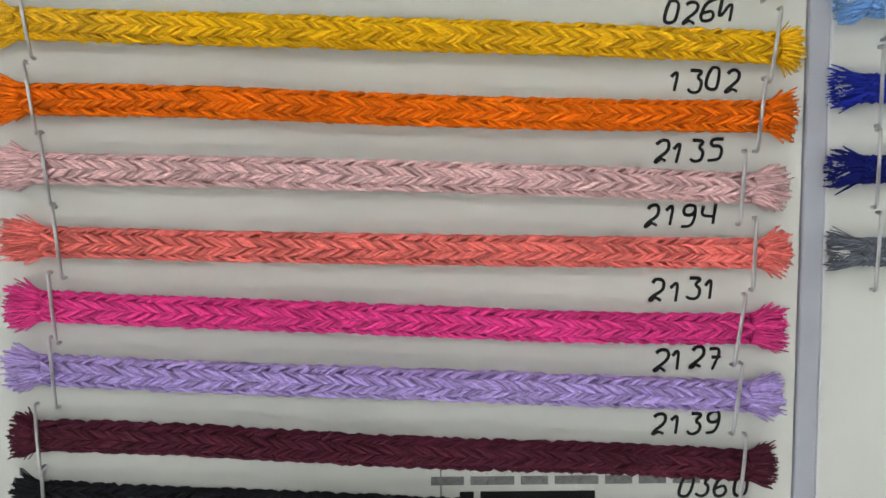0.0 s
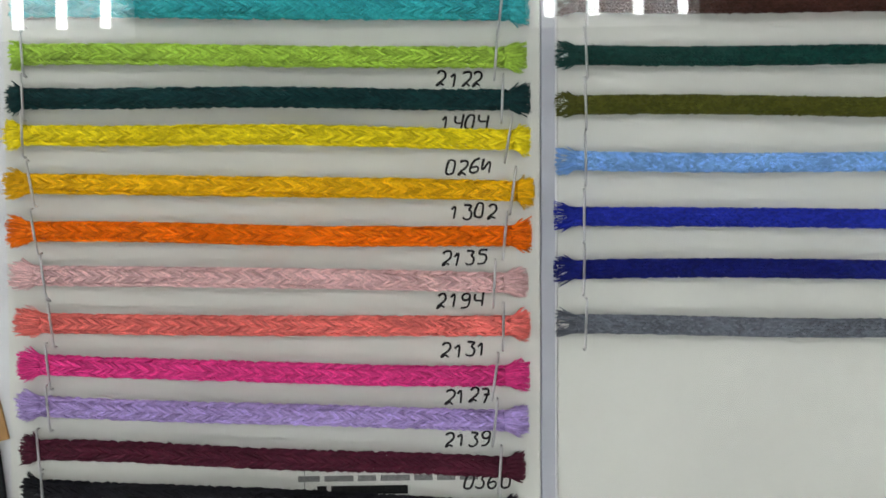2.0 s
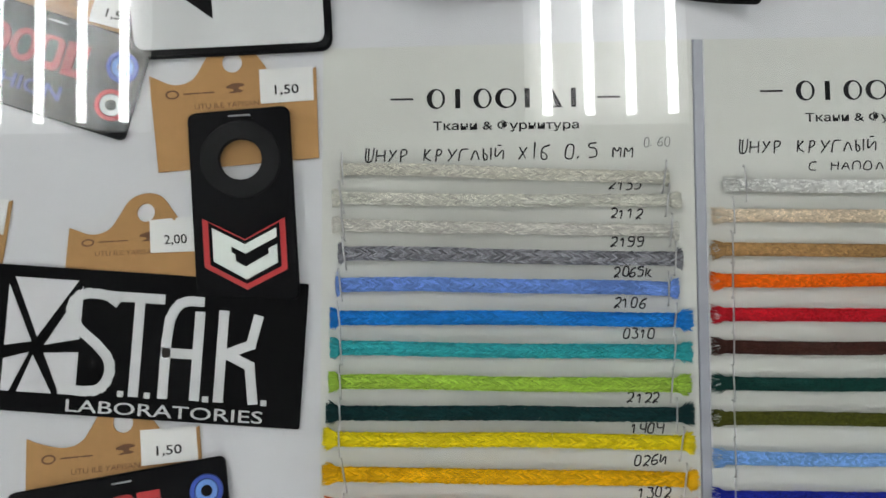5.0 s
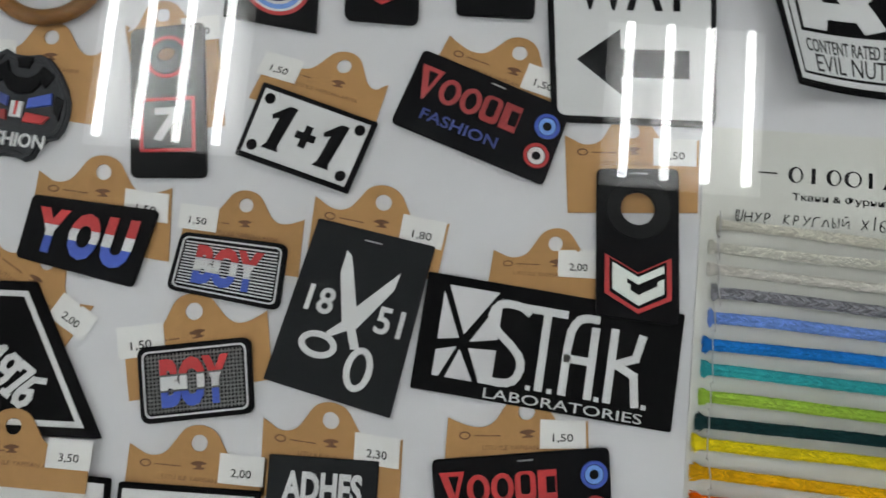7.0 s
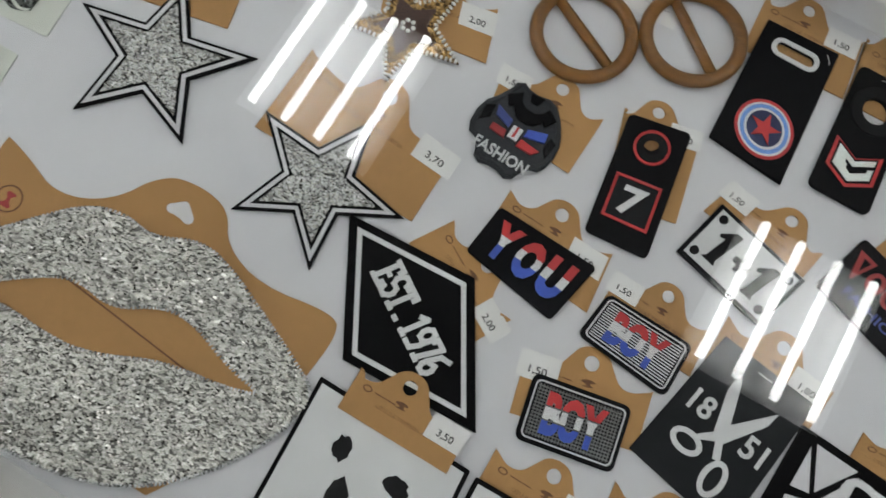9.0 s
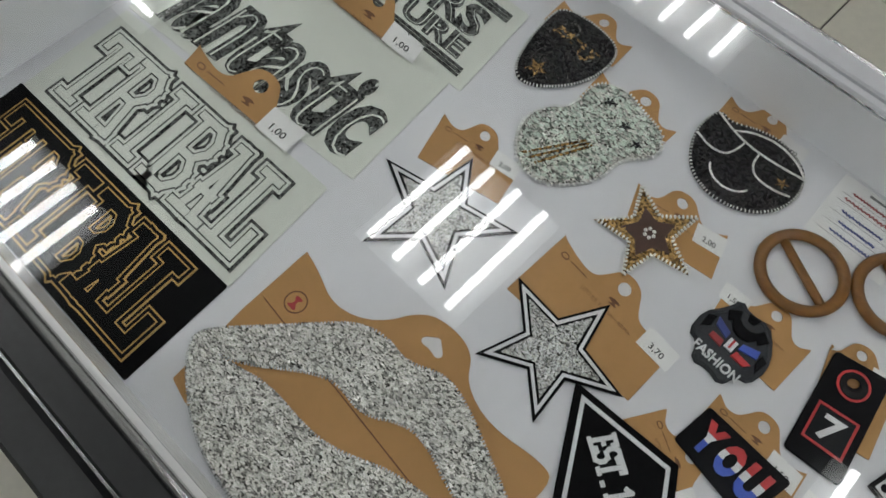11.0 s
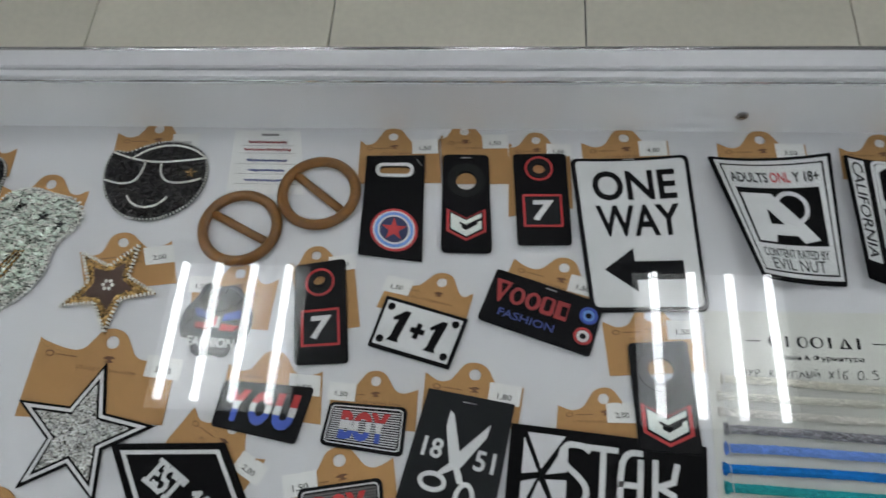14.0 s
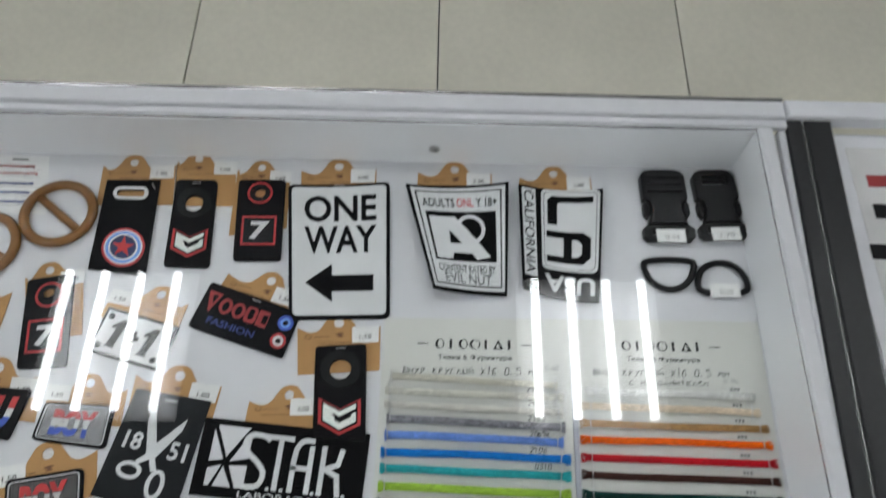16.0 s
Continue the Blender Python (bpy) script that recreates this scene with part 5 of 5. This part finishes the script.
text("lettering", "OF NATURE", 190, 19, 0, -16, 2.0, 2.2, SILK, b, q, -0.036, label="pale letter cores")
t, q, b = transfer(((-832, 6), (-607, 2), (-597, -105), (-834, -124)), 230, 120, "pale transfer sheet with a tall dark beaded word", SILK, ((-763, 15), (-645, 11), (-640, -6), (-758, -8)), "1,00")
text("lettering", "fantastic", 196, 78, 4, -14, 0.9, 2.0, BEADS_DARK, b, q, 0.045, slant=0.1, label="dark bead letters")
text("lettering", "fantastic", 196, 78, 4, -14, 2.0, 2.4, SILK, b, q, -0.034, slant=0.1, label="pale letter cores")
t, q, b = transfer(((-832, -126), (-604, -122), (-595, -217), (-828, -222)), 230, 97, "pale transfer sheet with an outlined dark beaded word", SILK, ((-763, -108), (-650, -103), (-649, -122), (-758, -127)), "1,00")
LETTERS = placed(drawn("TRIBAL", SLAB, 1.28), 196, 60, 2, -3, 0.0)
ribbons("lettering", LETTERS, 17, 0.9, 2.0, BEADS_DARK, b, q, "dark bead outline")
ribbons("letter_core", LETTERS, 12.6, 2.05, 2.25, SILK, b, q, "pale letter cores")
ribbons("inner_outline", LETTERS, 8.0, 2.3, 2.6, BEADS_DARK, b, q, "dark inner bead line")
ribbons("inner_core", LETTERS, 6.0, 2.65, 2.8, SILK, b, q, "pale letter cores")
t, q, b = transfer(((-830, -222), (-596, -217), (-592, -302), (-826, -302)), 234, 84, "black transfer sheet with an outlined gold thread word", FABRIC, None, "")
LETTERS = placed(drawn("TRIBAL", SLAB, 1.28), 192, 56, 2, 0, 0.0)
ribbons("lettering", LETTERS, 17, 0.9, 1.8, GOLD_THREAD, b, q, "gold outline")
ribbons("letter_core", LETTERS, 14.6, 1.85, 2.0, FABRIC, b, q, "black letter cores")
ribbons("inner_outline", LETTERS, 10.0, 2.05, 2.2, GOLD_THREAD, b, q, "gold inner line")
ribbons("inner_core", LETTERS, 8.0, 2.25, 2.4, FABRIC, b, q, "black letter cores")

# ---- side-release buckles and D-rings ----
def clip_buckle(x, y, w, h, price, deg, slotted):
    t = thing("clip_buckle", x, y, 0, "black plastic side-release buckle with a price sticker", "buckle", "black plastic buckles")
    q = turned(x, y, deg)
    top, low = h / 2, -h / 2 + 15
    edge = [(-w / 2 + 3, top - 2), (-w / 4, top), (w / 4, top), (w / 2 - 3, top - 2), (w / 2, top - 6), (w / 2, 5), (w / 2 - 5, 1), (w / 2 - 6, -8), (w / 2 - 3, low),
            (-w / 2 + 3, low), (-w / 2 + 6, -8), (-w / 2 + 5, 1), (-w / 2, 5), (-w / 2, top - 6)]
    hole = rect(0, top - 10.5, w * 0.58, 8)
    body = plate("buckle_body", [edge, hole] if slotted else [edge], 0.2, 8.5, PLASTIC, t, q, 1.0)
    if slotted:
        plate("strap_bar", rect(0, top - 10, w * 0.58, 2.6), 3.0, 7.0, PLASTIC, body, q, 0.8)
    else:
        for k in range(3):
            plate("grip_ridge", rounded(0, top - 8 - k * 7, w * 0.78, 2.6, 1.0), 8.5, 9.9, PLASTIC, body, q, 0.6)
    for sx in (-1, 1):
        prong = [(sx * p[0], p[1]) for p in ((w / 2 - 4.4, 0.5), (w / 2 - 1, 3.5), (w / 2 + 0.6, 0), (w / 2 + 0.6, -9), (w / 2 - 2.4, -14), (w / 2 - 5.4, -8))]
        plate("side_prong", prong[::sx], 1.2, 7.4, PLASTIC, t, q, 1.2)
    base = [(-w / 2 + 2, low - 0.6), (w / 2 - 2, low - 0.6), (w / 2 + 2.5, low - 4), (w / 2 + 2.5, -h / 2 + 3.5), (w / 2 - 1, -h / 2), (-w / 2 + 1, -h / 2), (-w / 2 - 2.5, -h / 2 + 3.5), (-w / 2 - 2.5, low - 4)]
    plate("buckle_base", [base, rect(0, -h / 2 + 7, w * 0.74, 3.4)], 0.2, 7.6, PLASTIC, t, q, 1.2)
    lab = plate("price_sticker", rect(0, -h / 2 + 3, 24, 12), 8.1, 8.4, PAPER, t, q, 0, "white paper price sticker")
    text("price_figures", price, 12, 4.5, 1, -h / 2 + 1.5, 8.41, 8.5, GREY_INK, lab, q)


clip_buckle(232, 108, 38, 68, "0,55", 1, False)
clip_buckle(277, 110, 36, 66, "1,70", 3, True)
for pts, lbl in (([(209, 57), (249, 58), (250, 50), (243, 36), (228, 29), (213, 36), (208, 49)], ""), ([(252, 28), (250, 38), (256, 51), (271, 57), (286, 52), (292, 38), (289, 28)], "0,35")):
    cx_, cy_ = sum(p[0] for p in pts) / len(pts), sum(p[1] for p in pts) / len(pts)
    t = thing("d_ring", cx_, cy_, 0, "black plastic D-ring for straps", "ring", "black plastic D-rings")
    tube("ring", [(p[0], p[1], 2.8) for p in chaikin(pts, 2)], 2.7, PLASTIC, t, 8, True)
    if lbl:
        lab = plate("price_sticker", rect(271, 30, 24, 12), 5.6, 5.8, PAPER, t, flat, 0, "white paper price sticker")
        text("price_figures", lbl, 11, 4.5, 272, 28, 5.81, 5.9, GREY_INK, lab)


# ---- cord sample cards ----
def yarn(name, color):
    # Value spread per stitch paints braid highlights and dark gaps; marl's is its own.
    return mat(name, color, 0.9, grain=0.25, scale=2600, bump=0.7, bump_scale=3800, blotch=0.1, stretch=(0.35, 1, 1), spec=0.12, island=0.6 if "marl" in name else 0.27)


def center_line(p0, p1, r, seed, n):
    rg = np.random.RandomState(seed)
    s = np.linspace(0, 1, n)
    x, y = p0[0] + (p1[0] - p0[0]) * s, p0[1] + (p1[1] - p0[1]) * s
    for k in (1, 2, 3):
        y = y + rg.uniform(-0.6, 0.6) / k * np.sin(np.pi * k * s)
    z = 1.2 + r * 0.95 + 0.8 * np.sin(np.pi * s) ** 2
    return np.stack([x, y, z], 1)


def braid(p0, p1, r, columns, yarns, spacing, stitch, seed, flat_z=0.92):
    """A round braid over a core: columns of short slanting stitches that meet in chevrons, each of a few yarns."""
    rg = np.random.RandomState(seed)
    length = math.dist(p0, p1)
    cl = center_line(p0, p1, r, seed, int(length))
    at = np.linspace(0, length, len(cl))
    d = (np.array(p1) - np.array(p0)) / length
    side = np.array([-d[1], d[0], 0.0])
    u = np.linspace(-0.5, 0.5, 5)
    S, A, R = [], [], []
    for c in range(columns):
        mid = 2 * np.pi * (c + 0.5) / columns
        if math.sin(mid) < -0.45:
            continue
        way = 1 if c % 2 else -1
        s0 = np.arange(spacing * 0.5 * (c % 2), length, spacing)
        for j in range(yarns):
            k = len(s0)
            s = s0 + (j - (yarns - 1) / 2) * spacing * 0.20 + rg.uniform(-0.11, 0.11, k) * spacing
            long = stitch * rg.uniform(0.7, 1.25, k)
            S.append(np.clip(s[:, None] + u * long[:, None], 0, length))
            A.append(mid + way * u * (2 * np.pi / columns) * 1.3 + rg.uniform(-0.06, 0.06, k)[:, None])
            R.append(r * (0.62 + 0.36 * np.cos(np.pi * u * 0.95) + rg.uniform(-0.07, 0.07, k)[:, None]))
    S, A, R = np.concatenate(S), np.concatenate(A), np.concatenate(R)
    mids = np.stack([np.interp(S, at, cl[:, i]) for i in range(3)], -1)
    out = np.cos(A)[..., None] * side + np.sin(A)[..., None] * np.array([0, 0, flat_z])
    path = mids + R[..., None] * out
    tan = np.gradient(path, axis=1)
    across = np.cross(tan, out)
    across /= np.linalg.norm(across, axis=-1, keepdims=True) + 1e-9
    thick = (r * (0.125 if yarns > 1 else 0.15) * np.array([0.55, 1, 1.1, 1, 0.55]))[None, :, None, None]
    ring = np.array([(1, 0), (0, 1), (-1, 0), (0, -1)], float)
    v = path[:, :, None] + thick * (ring[:, 0, None] * across[:, :, None] + ring[:, 1, None] * out[:, :, None])
    m = len(path)
    idx = np.arange(m * 20).reshape(m, 5, 4)
    nxt = np.roll(idx, -1, 2)
    f = np.stack([idx[:, :-1], nxt[:, :-1], nxt[:, 1:], idx[:, 1:]], -1).reshape(-1, 4)
    core = tube_data(cl * MM, r * (0.66 if yarns > 1 else 0.8) * MM, 10)
    return merged([(v.reshape(-1, 3) * MM, f.tolist()), core]), cl


def fray(at, way, r, seed, count, length, spread):
    rg = np.random.RandomState(seed)
    chunks = []
    for _ in range(count):
        a, k = rg.uniform(0, 2 * np.pi), math.sqrt(rg.uniform(0, 1))
        y0, z0 = r * 1.0 * k * math.cos(a), r * 0.85 * k * math.sin(a)
        L = length * rg.uniform(0.45, 1.1)
        y1, z1 = y0 * spread + rg.uniform(-1, 1) * r * 0.5, max(-r * 0.8, z0 * 0.9 - 0.2 * r + rg.uniform(-0.5, 0.5) * r * 0.5)
        ts = np.linspace(0, 1, 5)
        path = np.stack([at[0] + way * L * ts, at[1] + y0 + (y1 - y0) * ts ** 1.4, at[2] + z0 + (z1 - z0) * ts ** 1.5 + 0.2 * np.sin(ts * 3)], 1)
        path[:, 1] += 0.35 * np.sin(ts * rg.uniform(2, 5) + a) * ts
        chunks.append(tube_data(path * MM, r * rg.uniform(0.055, 0.10) * MM * np.linspace(1, 0.6, 5), 4))
    return merged(chunks)


def fuzz(cl, r, seed, count):
    rg = np.random.RandomState(seed + 99)
    V, F = [], []
    for i in range(count):
        c = cl[rg.randint(1, len(cl) - 1)]
        a = rg.uniform(-0.5, np.pi + 0.5)
        p = c + np.array([0, r * math.cos(a), r * 0.9 * math.sin(a)])
        L = rg.uniform(0.5, 1.6)
        q1 = p + np.array([rg.uniform(-1, 1), math.cos(a) * 0.6, math.sin(a) * 0.6]) * L * 0.6
        q2 = q1 + np.array([rg.uniform(-1, 1), math.cos(a + 0.5) * 0.5, math.sin(a) * 0.3]) * L * 0.6
        w = np.array([0.035, 0.02, 0.02])
        k = len(V)
        V += [p - w, p + w, q1 - w, q1 + w, q2]
        F += [(k, k + 1, k + 3, k + 2), (k + 2, k + 3, k + 4)]
    return np.array(V) * MM, F


def cord(parent, p0, p1, color, seed, r, weave, material_name, white_core=False, left=9.5, right=9.0):
    m = yarn(material_name, color)
    x0, x1 = p0[0] + left * 0.55, p1[0] - right * 0.55
    lerp = lambda x: (x, p0[1] + (p1[1] - p0[1]) * (x - p0[0]) / (p1[0] - p0[0]))
    (v, f), cl = braid(lerp(x0), lerp(x1), r, *weave, seed)
    c = link_part("cord", v, f, m, parent, material_name.replace("_", " "), smooth=True)
    for at, way, L in ((cl[0], -1, left * 0.70), (cl[-1], 1, right * 0.66)):
        v, f = fray(at, way, r, seed * 2 + (way > 0), 380 if weave[1] > 1 else 190, L, 1.4)
        link_part("frayed_end", v, f, m, c, "frayed yarn ends", smooth=True)
        if white_core:
            v, f = fray(at + np.array([way * L * 0.45, 0, 0.6]), way, r * 0.5, seed * 3 + (way > 0), 26, L * 0.5, 1.6)
            link_part("filling", v, f, FILL, c, "white core filling", smooth=True)
    v, f = fuzz(cl, r, seed, 420 if weave[1] > 1 else 110)
    fz = link_part("loose_fibres", v, f, m, c)
    fz["kind"] = "stuff"
    return c


FILL = yarn("white_filling", (0.62, 0.63, 0.62))
C1 = Quad(((-1, 2), (143.8, 4), (139.8, -292), (-5, -292)), 144, 294)
sample = thing("cord_sample_card", 70, -150, 0, "white sample card with rows of stapled coloured cotton cords", "sample card", "cord sample cards")
plate("card", rect(0, 0, 144, 294), 0.2, 1.0, CARD_PAPER, sample, C1, 0, "white card")
ROWS = [("cream_cord", 6, -46, 132, -51, (0.66, 0.64, 0.56), ""), ("ivory_cord", 3, -57, 136, -60, (0.68, 0.67, 0.60), "2155"), ("natural_cord", 3, -67.5, 135, -71.5, (0.68, 0.66, 0.61), "2112"),
        ("grey_marl_cord", 5, -78.5, 136, -82.5, (0.27, 0.27, 0.30), "2199"), ("pale_blue_cord", 4, -90.5, 134, -94, (0.17, 0.31, 0.72), "2065к"), ("bright_blue_cord", 2, -103, 138.5, -106, (0.010, 0.20, 0.60), "2106"),
        ("turquoise_cord", 2, -114.3, 138, -118, (0.03, 0.37, 0.40), "0310"), ("lime_cord", 1.5, -127, 137, -130.5, (0.36, 0.56, 0.07), ""), ("bottle_green_cord", 0.5, -138.7, 138, -141.7, (0.008, 0.042, 0.045), "2122"),
        ("yellow_cord", -0.5, -148.3, 138, -152.3, (0.80, 0.62, 0.015), "1404"), ("amber_cord", -0.5, -161.3, 138.8, -166, (0.78, 0.42, 0.008), "026Н"), ("orange_cord", 0, -174.2, 137.8, -177.9, (0.88, 0.15, 0.003), "1302"),
        ("rose_cord", 0.5, -186, 136.3, -190.5, (0.72, 0.46, 0.46), "2135"), ("coral_cord", 1.5, -198.8, 137, -201.9, (0.82, 0.17, 0.15), "2194"), ("magenta_cord", 1.7, -210, 136.4, -215.4, (0.70, 0.045, 0.24), "2131"),
        ("lilac_cord", 1.3, -221.2, 136, -227.6, (0.42, 0.31, 0.64), "2127"), ("maroon_cord", 1.4, -233, 135.2, -240.2, (0.085, 0.014, 0.030), "2139"), ("black_cord", 1.5, -244, 133.5, -252, (0.011, 0.011, 0.015), "0360")]
CODE_X = [0, 116, 116, 116, 118, 116.5, 119.5, 0, 120.5, 121.5, 122.5, 123.5, 121, 119.5, 120.5, 121, 121, 126]
LEFT_X, RIGHT_X = [6.5, 6, 6.5, 7, 5.5, 5, 5.5, 5.2, 5, 4.6, 6.4, 6.9, 9, 10.7, 9.5, 9.2, 6.3, 7], [130, 131, 132, 133, 130, 132, 131.5, 130, 131.5, 133, 133.9, 131.6, 128.6, 130.8, 128.4, 128.2, 129.3, 129]
for i, (nm, xa, ya, xb, yb, col, code) in enumerate(ROWS):
    cord(sample, (xa, ya), (xb, yb), col, 20 + i, 2.6 if i > 2 else 2.2, (8, 3, 2.6, 4.5), nm, False, LEFT_X[i] - xa + 1.5, xb - RIGHT_X[i] + 1.5)
    at = lambda x: ya + (yb - ya) * (x - xa) / (xb - xa)
    staple(sample, LEFT_X[i], at(LEFT_X[i]), 12.3, 93 + (i * 53 % 9) - 2, 6.3 if i > 2 else 5.4, 0.36)
    staple(sample, RIGHT_X[i], at(RIGHT_X[i]), 12.6, 80 + (i * 29 % 9), 6.3 if i > 2 else 5.4, 0.36)
    if code:
        pen_text("handwritten_code", code, 12.0 if len(code) < 5 else 14.2, 3.8, CODE_X[i], at(118) + {8: 5.9, 9: 4.8, 14: 6.2, 15: 5.7}.get(i, 6.4), 1.05, 0.62, INK, sample, 1.0 if i > 9 else -1.0, 0.18, "black handwritten figures", i)


def card_header(parent, x, y, w, line, line2, price):
    for k, wd in enumerate((0.115, 0.095, 0.115, 0.135, 0.11, 0.13, 0.12)):
        xx = x + w * (-0.5 + 0.068 + k * 0.1445)
        half = w * wd / 2
        if k in (0, 2, 3):
            loops = [disc(xx, y, half, 20, 4.0), disc(xx + 0.5, y, half - 1.5, 16, 3.4)]
        elif k == 5:
            loops = [[(xx - half, y - 3.9), (xx + half, y - 3.9), (xx, y + 4.0)], [(xx - half + 2.2, y - 3.0), (xx + half - 2.8, y - 3.0), (xx - 0.3, y + 1.8)]]
        else:
            loops = [rect(xx - half * 0.2, y, 2.0, 7.6)]
        plate("name_block", loops, 1.02, 1.08, INK, parent, flat, 0, "dark plain shape")
    for sx in (-1, 1):
        plate("dash", rect(x + sx * (w * 0.5 + 9), y, 9, 0.8), 1.02, 1.08, INK, parent)
    text("printed_line", "Ткани & Фурнитура", 57, 4.6, x, y - 11, 1.02, 1.08, INK, parent, flat, 0.014)
    pen_text("handwritten_line", line, 104, 5.6, x - 3, y - 21.5, 1.05, 0.62, INK, parent, 0.5, 0.1, "handwritten heading", 5)
    if line2:
        pen_text("handwritten_line", line2, 60, 4.0, x + 2, y - 29.5, 1.05, 0.55, INK, parent, 0.5, 0.1, "handwritten heading", 6)
    pen_text("handwritten_price", price, 10, 3.6, x + 59 if not line2 else x + 50, y - (18 if not line2 else 27), 1.05, 0.4, GREY_INK, parent, 0, 0.1, "handwritten price", 7)


card_header(sample, 70, -18.5, 63, "шнур круглый х/б 0,5 мм", "", "0,60")
bars("printed_line", [6, 8, 5, 8, 5, 5, 5], 1.6, 99, -243.2, 1.02, 1.06, GREY_INK, sample, flat, 1.2)
bars("printed_line", [2.6, 21], 2.4, 92, -246.4, 1.02, 1.06, INK, sample, flat, 1.2)
plate("printed_rule", rect(76.2, -245, 0.25, 14), 1.02, 1.06, GREY_INK, sample)

# A flat grey strip with a pale edge fills the gap between the cards.
gap_fill = thing("card_gap_strip", 142, -144, 0, "narrow grey strip filling the gap between the sample cards", "strip")
DQ = Quad(((144.0, 4), (148.4, 4), (144.4, -292), (140.0, -292)), 4.4, 296)
plate("strip", rect(0, 0, 4.3, 296), 0.2, 1.6, GAP_GREY, gap_fill, DQ, 0.3)
plate("strip_edge", rect(1.9, 0, 0.5, 296), 1.6, 2.0, SILVER_PRINT, gap_fill, DQ, 0, "pale edge")

C2 = Quad(((148.6, 4), (294.5, 5), (290, -292), (144.6, -292)), 147, 296)
second = thing("cord_sample_card", 220, -150, 0, "white sample card with rows of finely braided filled cords", "sample card", "cord sample cards")
plate("card", rect(0, 0, 147, 296), 0.2, 1.0, CARD_PAPER, second, C2, 0, "white card")
ROWS2 = [("white_fine_cord", 155, -54, 281, -57, (0.68, 0.68, 0.66)), ("cream_fine_cord", 150, -66, 283, -69, (0.72, 0.60, 0.46)), ("tan_fine_cord", 149, -79, 287, -81, (0.42, 0.245, 0.10)),
         ("orange_fine_cord", 148.5, -91, 288, -93, (0.90, 0.13, 0.006)), ("red_fine_cord", 148.3, -104, 289, -106.5, (0.50, 0.012, 0.022)), ("brown_fine_cord", 148, -116.2, 289, -119, (0.055, 0.02, 0.015)),
         ("dark_green_fine_cord", 147.5, -130, 288, -132.5, (0.006, 0.048, 0.04)), ("olive_fine_cord", 147.2, -143.2, 288, -147, (0.08, 0.085, 0.012)), ("light_blue_fine_cord", 147, -158, 288, -161, (0.20, 0.40, 0.80)),
         ("blue_fine_cord", 146.4, -172.8, 287, -176, (0.015, 0.028, 0.34)), ("navy_fine_cord", 146.2, -187, 287, -190, (0.007, 0.012, 0.15)), ("grey_fine_cord", 146.5, -201.5, 287, -205, (0.15, 0.165, 0.20))]
for i, (nm, xa, ya, xb, yb, col) in enumerate(ROWS2):
    cord(second, (xa, ya), (xb, yb), col, 60 + i, 2.35, (16, 1, 1.05, 2.3), nm, True, 7.5, 8.0)
    staple(second, xa + 6.2, ya, 13.6, 92 - (i * 31 % 6), 5.6, 0.36)
    staple(second, xb - 6.5, yb, 12.6, 86 + (i * 13 % 6), 5.6, 0.36)
    bars("handwritten_code", [1.8, 1.6, 1.8], 2.6, 268, yb + 6.4, 1.02, 1.06, GREY_INK, second, flat, 0.9)
card_header(second, 216, -17, 65, "шнур круглый х/б 0,5 мм", "с наполнителем", "0,50")
bars("printed_line", [5, 9, 6], 2.0, 232, -262, 1.02, 1.06, GREY_INK, second, flat, 1.0)
bars("printed_line", [8, 4, 7], 2.0, 232, -266, 1.02, 1.06, GREY_INK, second, flat, 1.0)

# ---- floor tiles ----
tile_me = None
fl = bpy.data.objects["floor"]
for i in range(-8, 7):
    for j in range(-10, 9):
        if tile_me is None:
            w_ = lambda x, y, z: (x, y, z)
            v, f = plate_data([rect(0, 0, 0.5965, 0.5965)], -0.004, 0.004, w_, 0.0012)
            tile_me = mesh_of("tile", v, f, TILE)
        ob = new("tile", tile_me)
        ob.matrix_basis = pose(0.032 + 0.30 + i * 0.6, 0.76 + 0.30 + j * 0.6, FLOOR_Z)
        ob.parent = fl
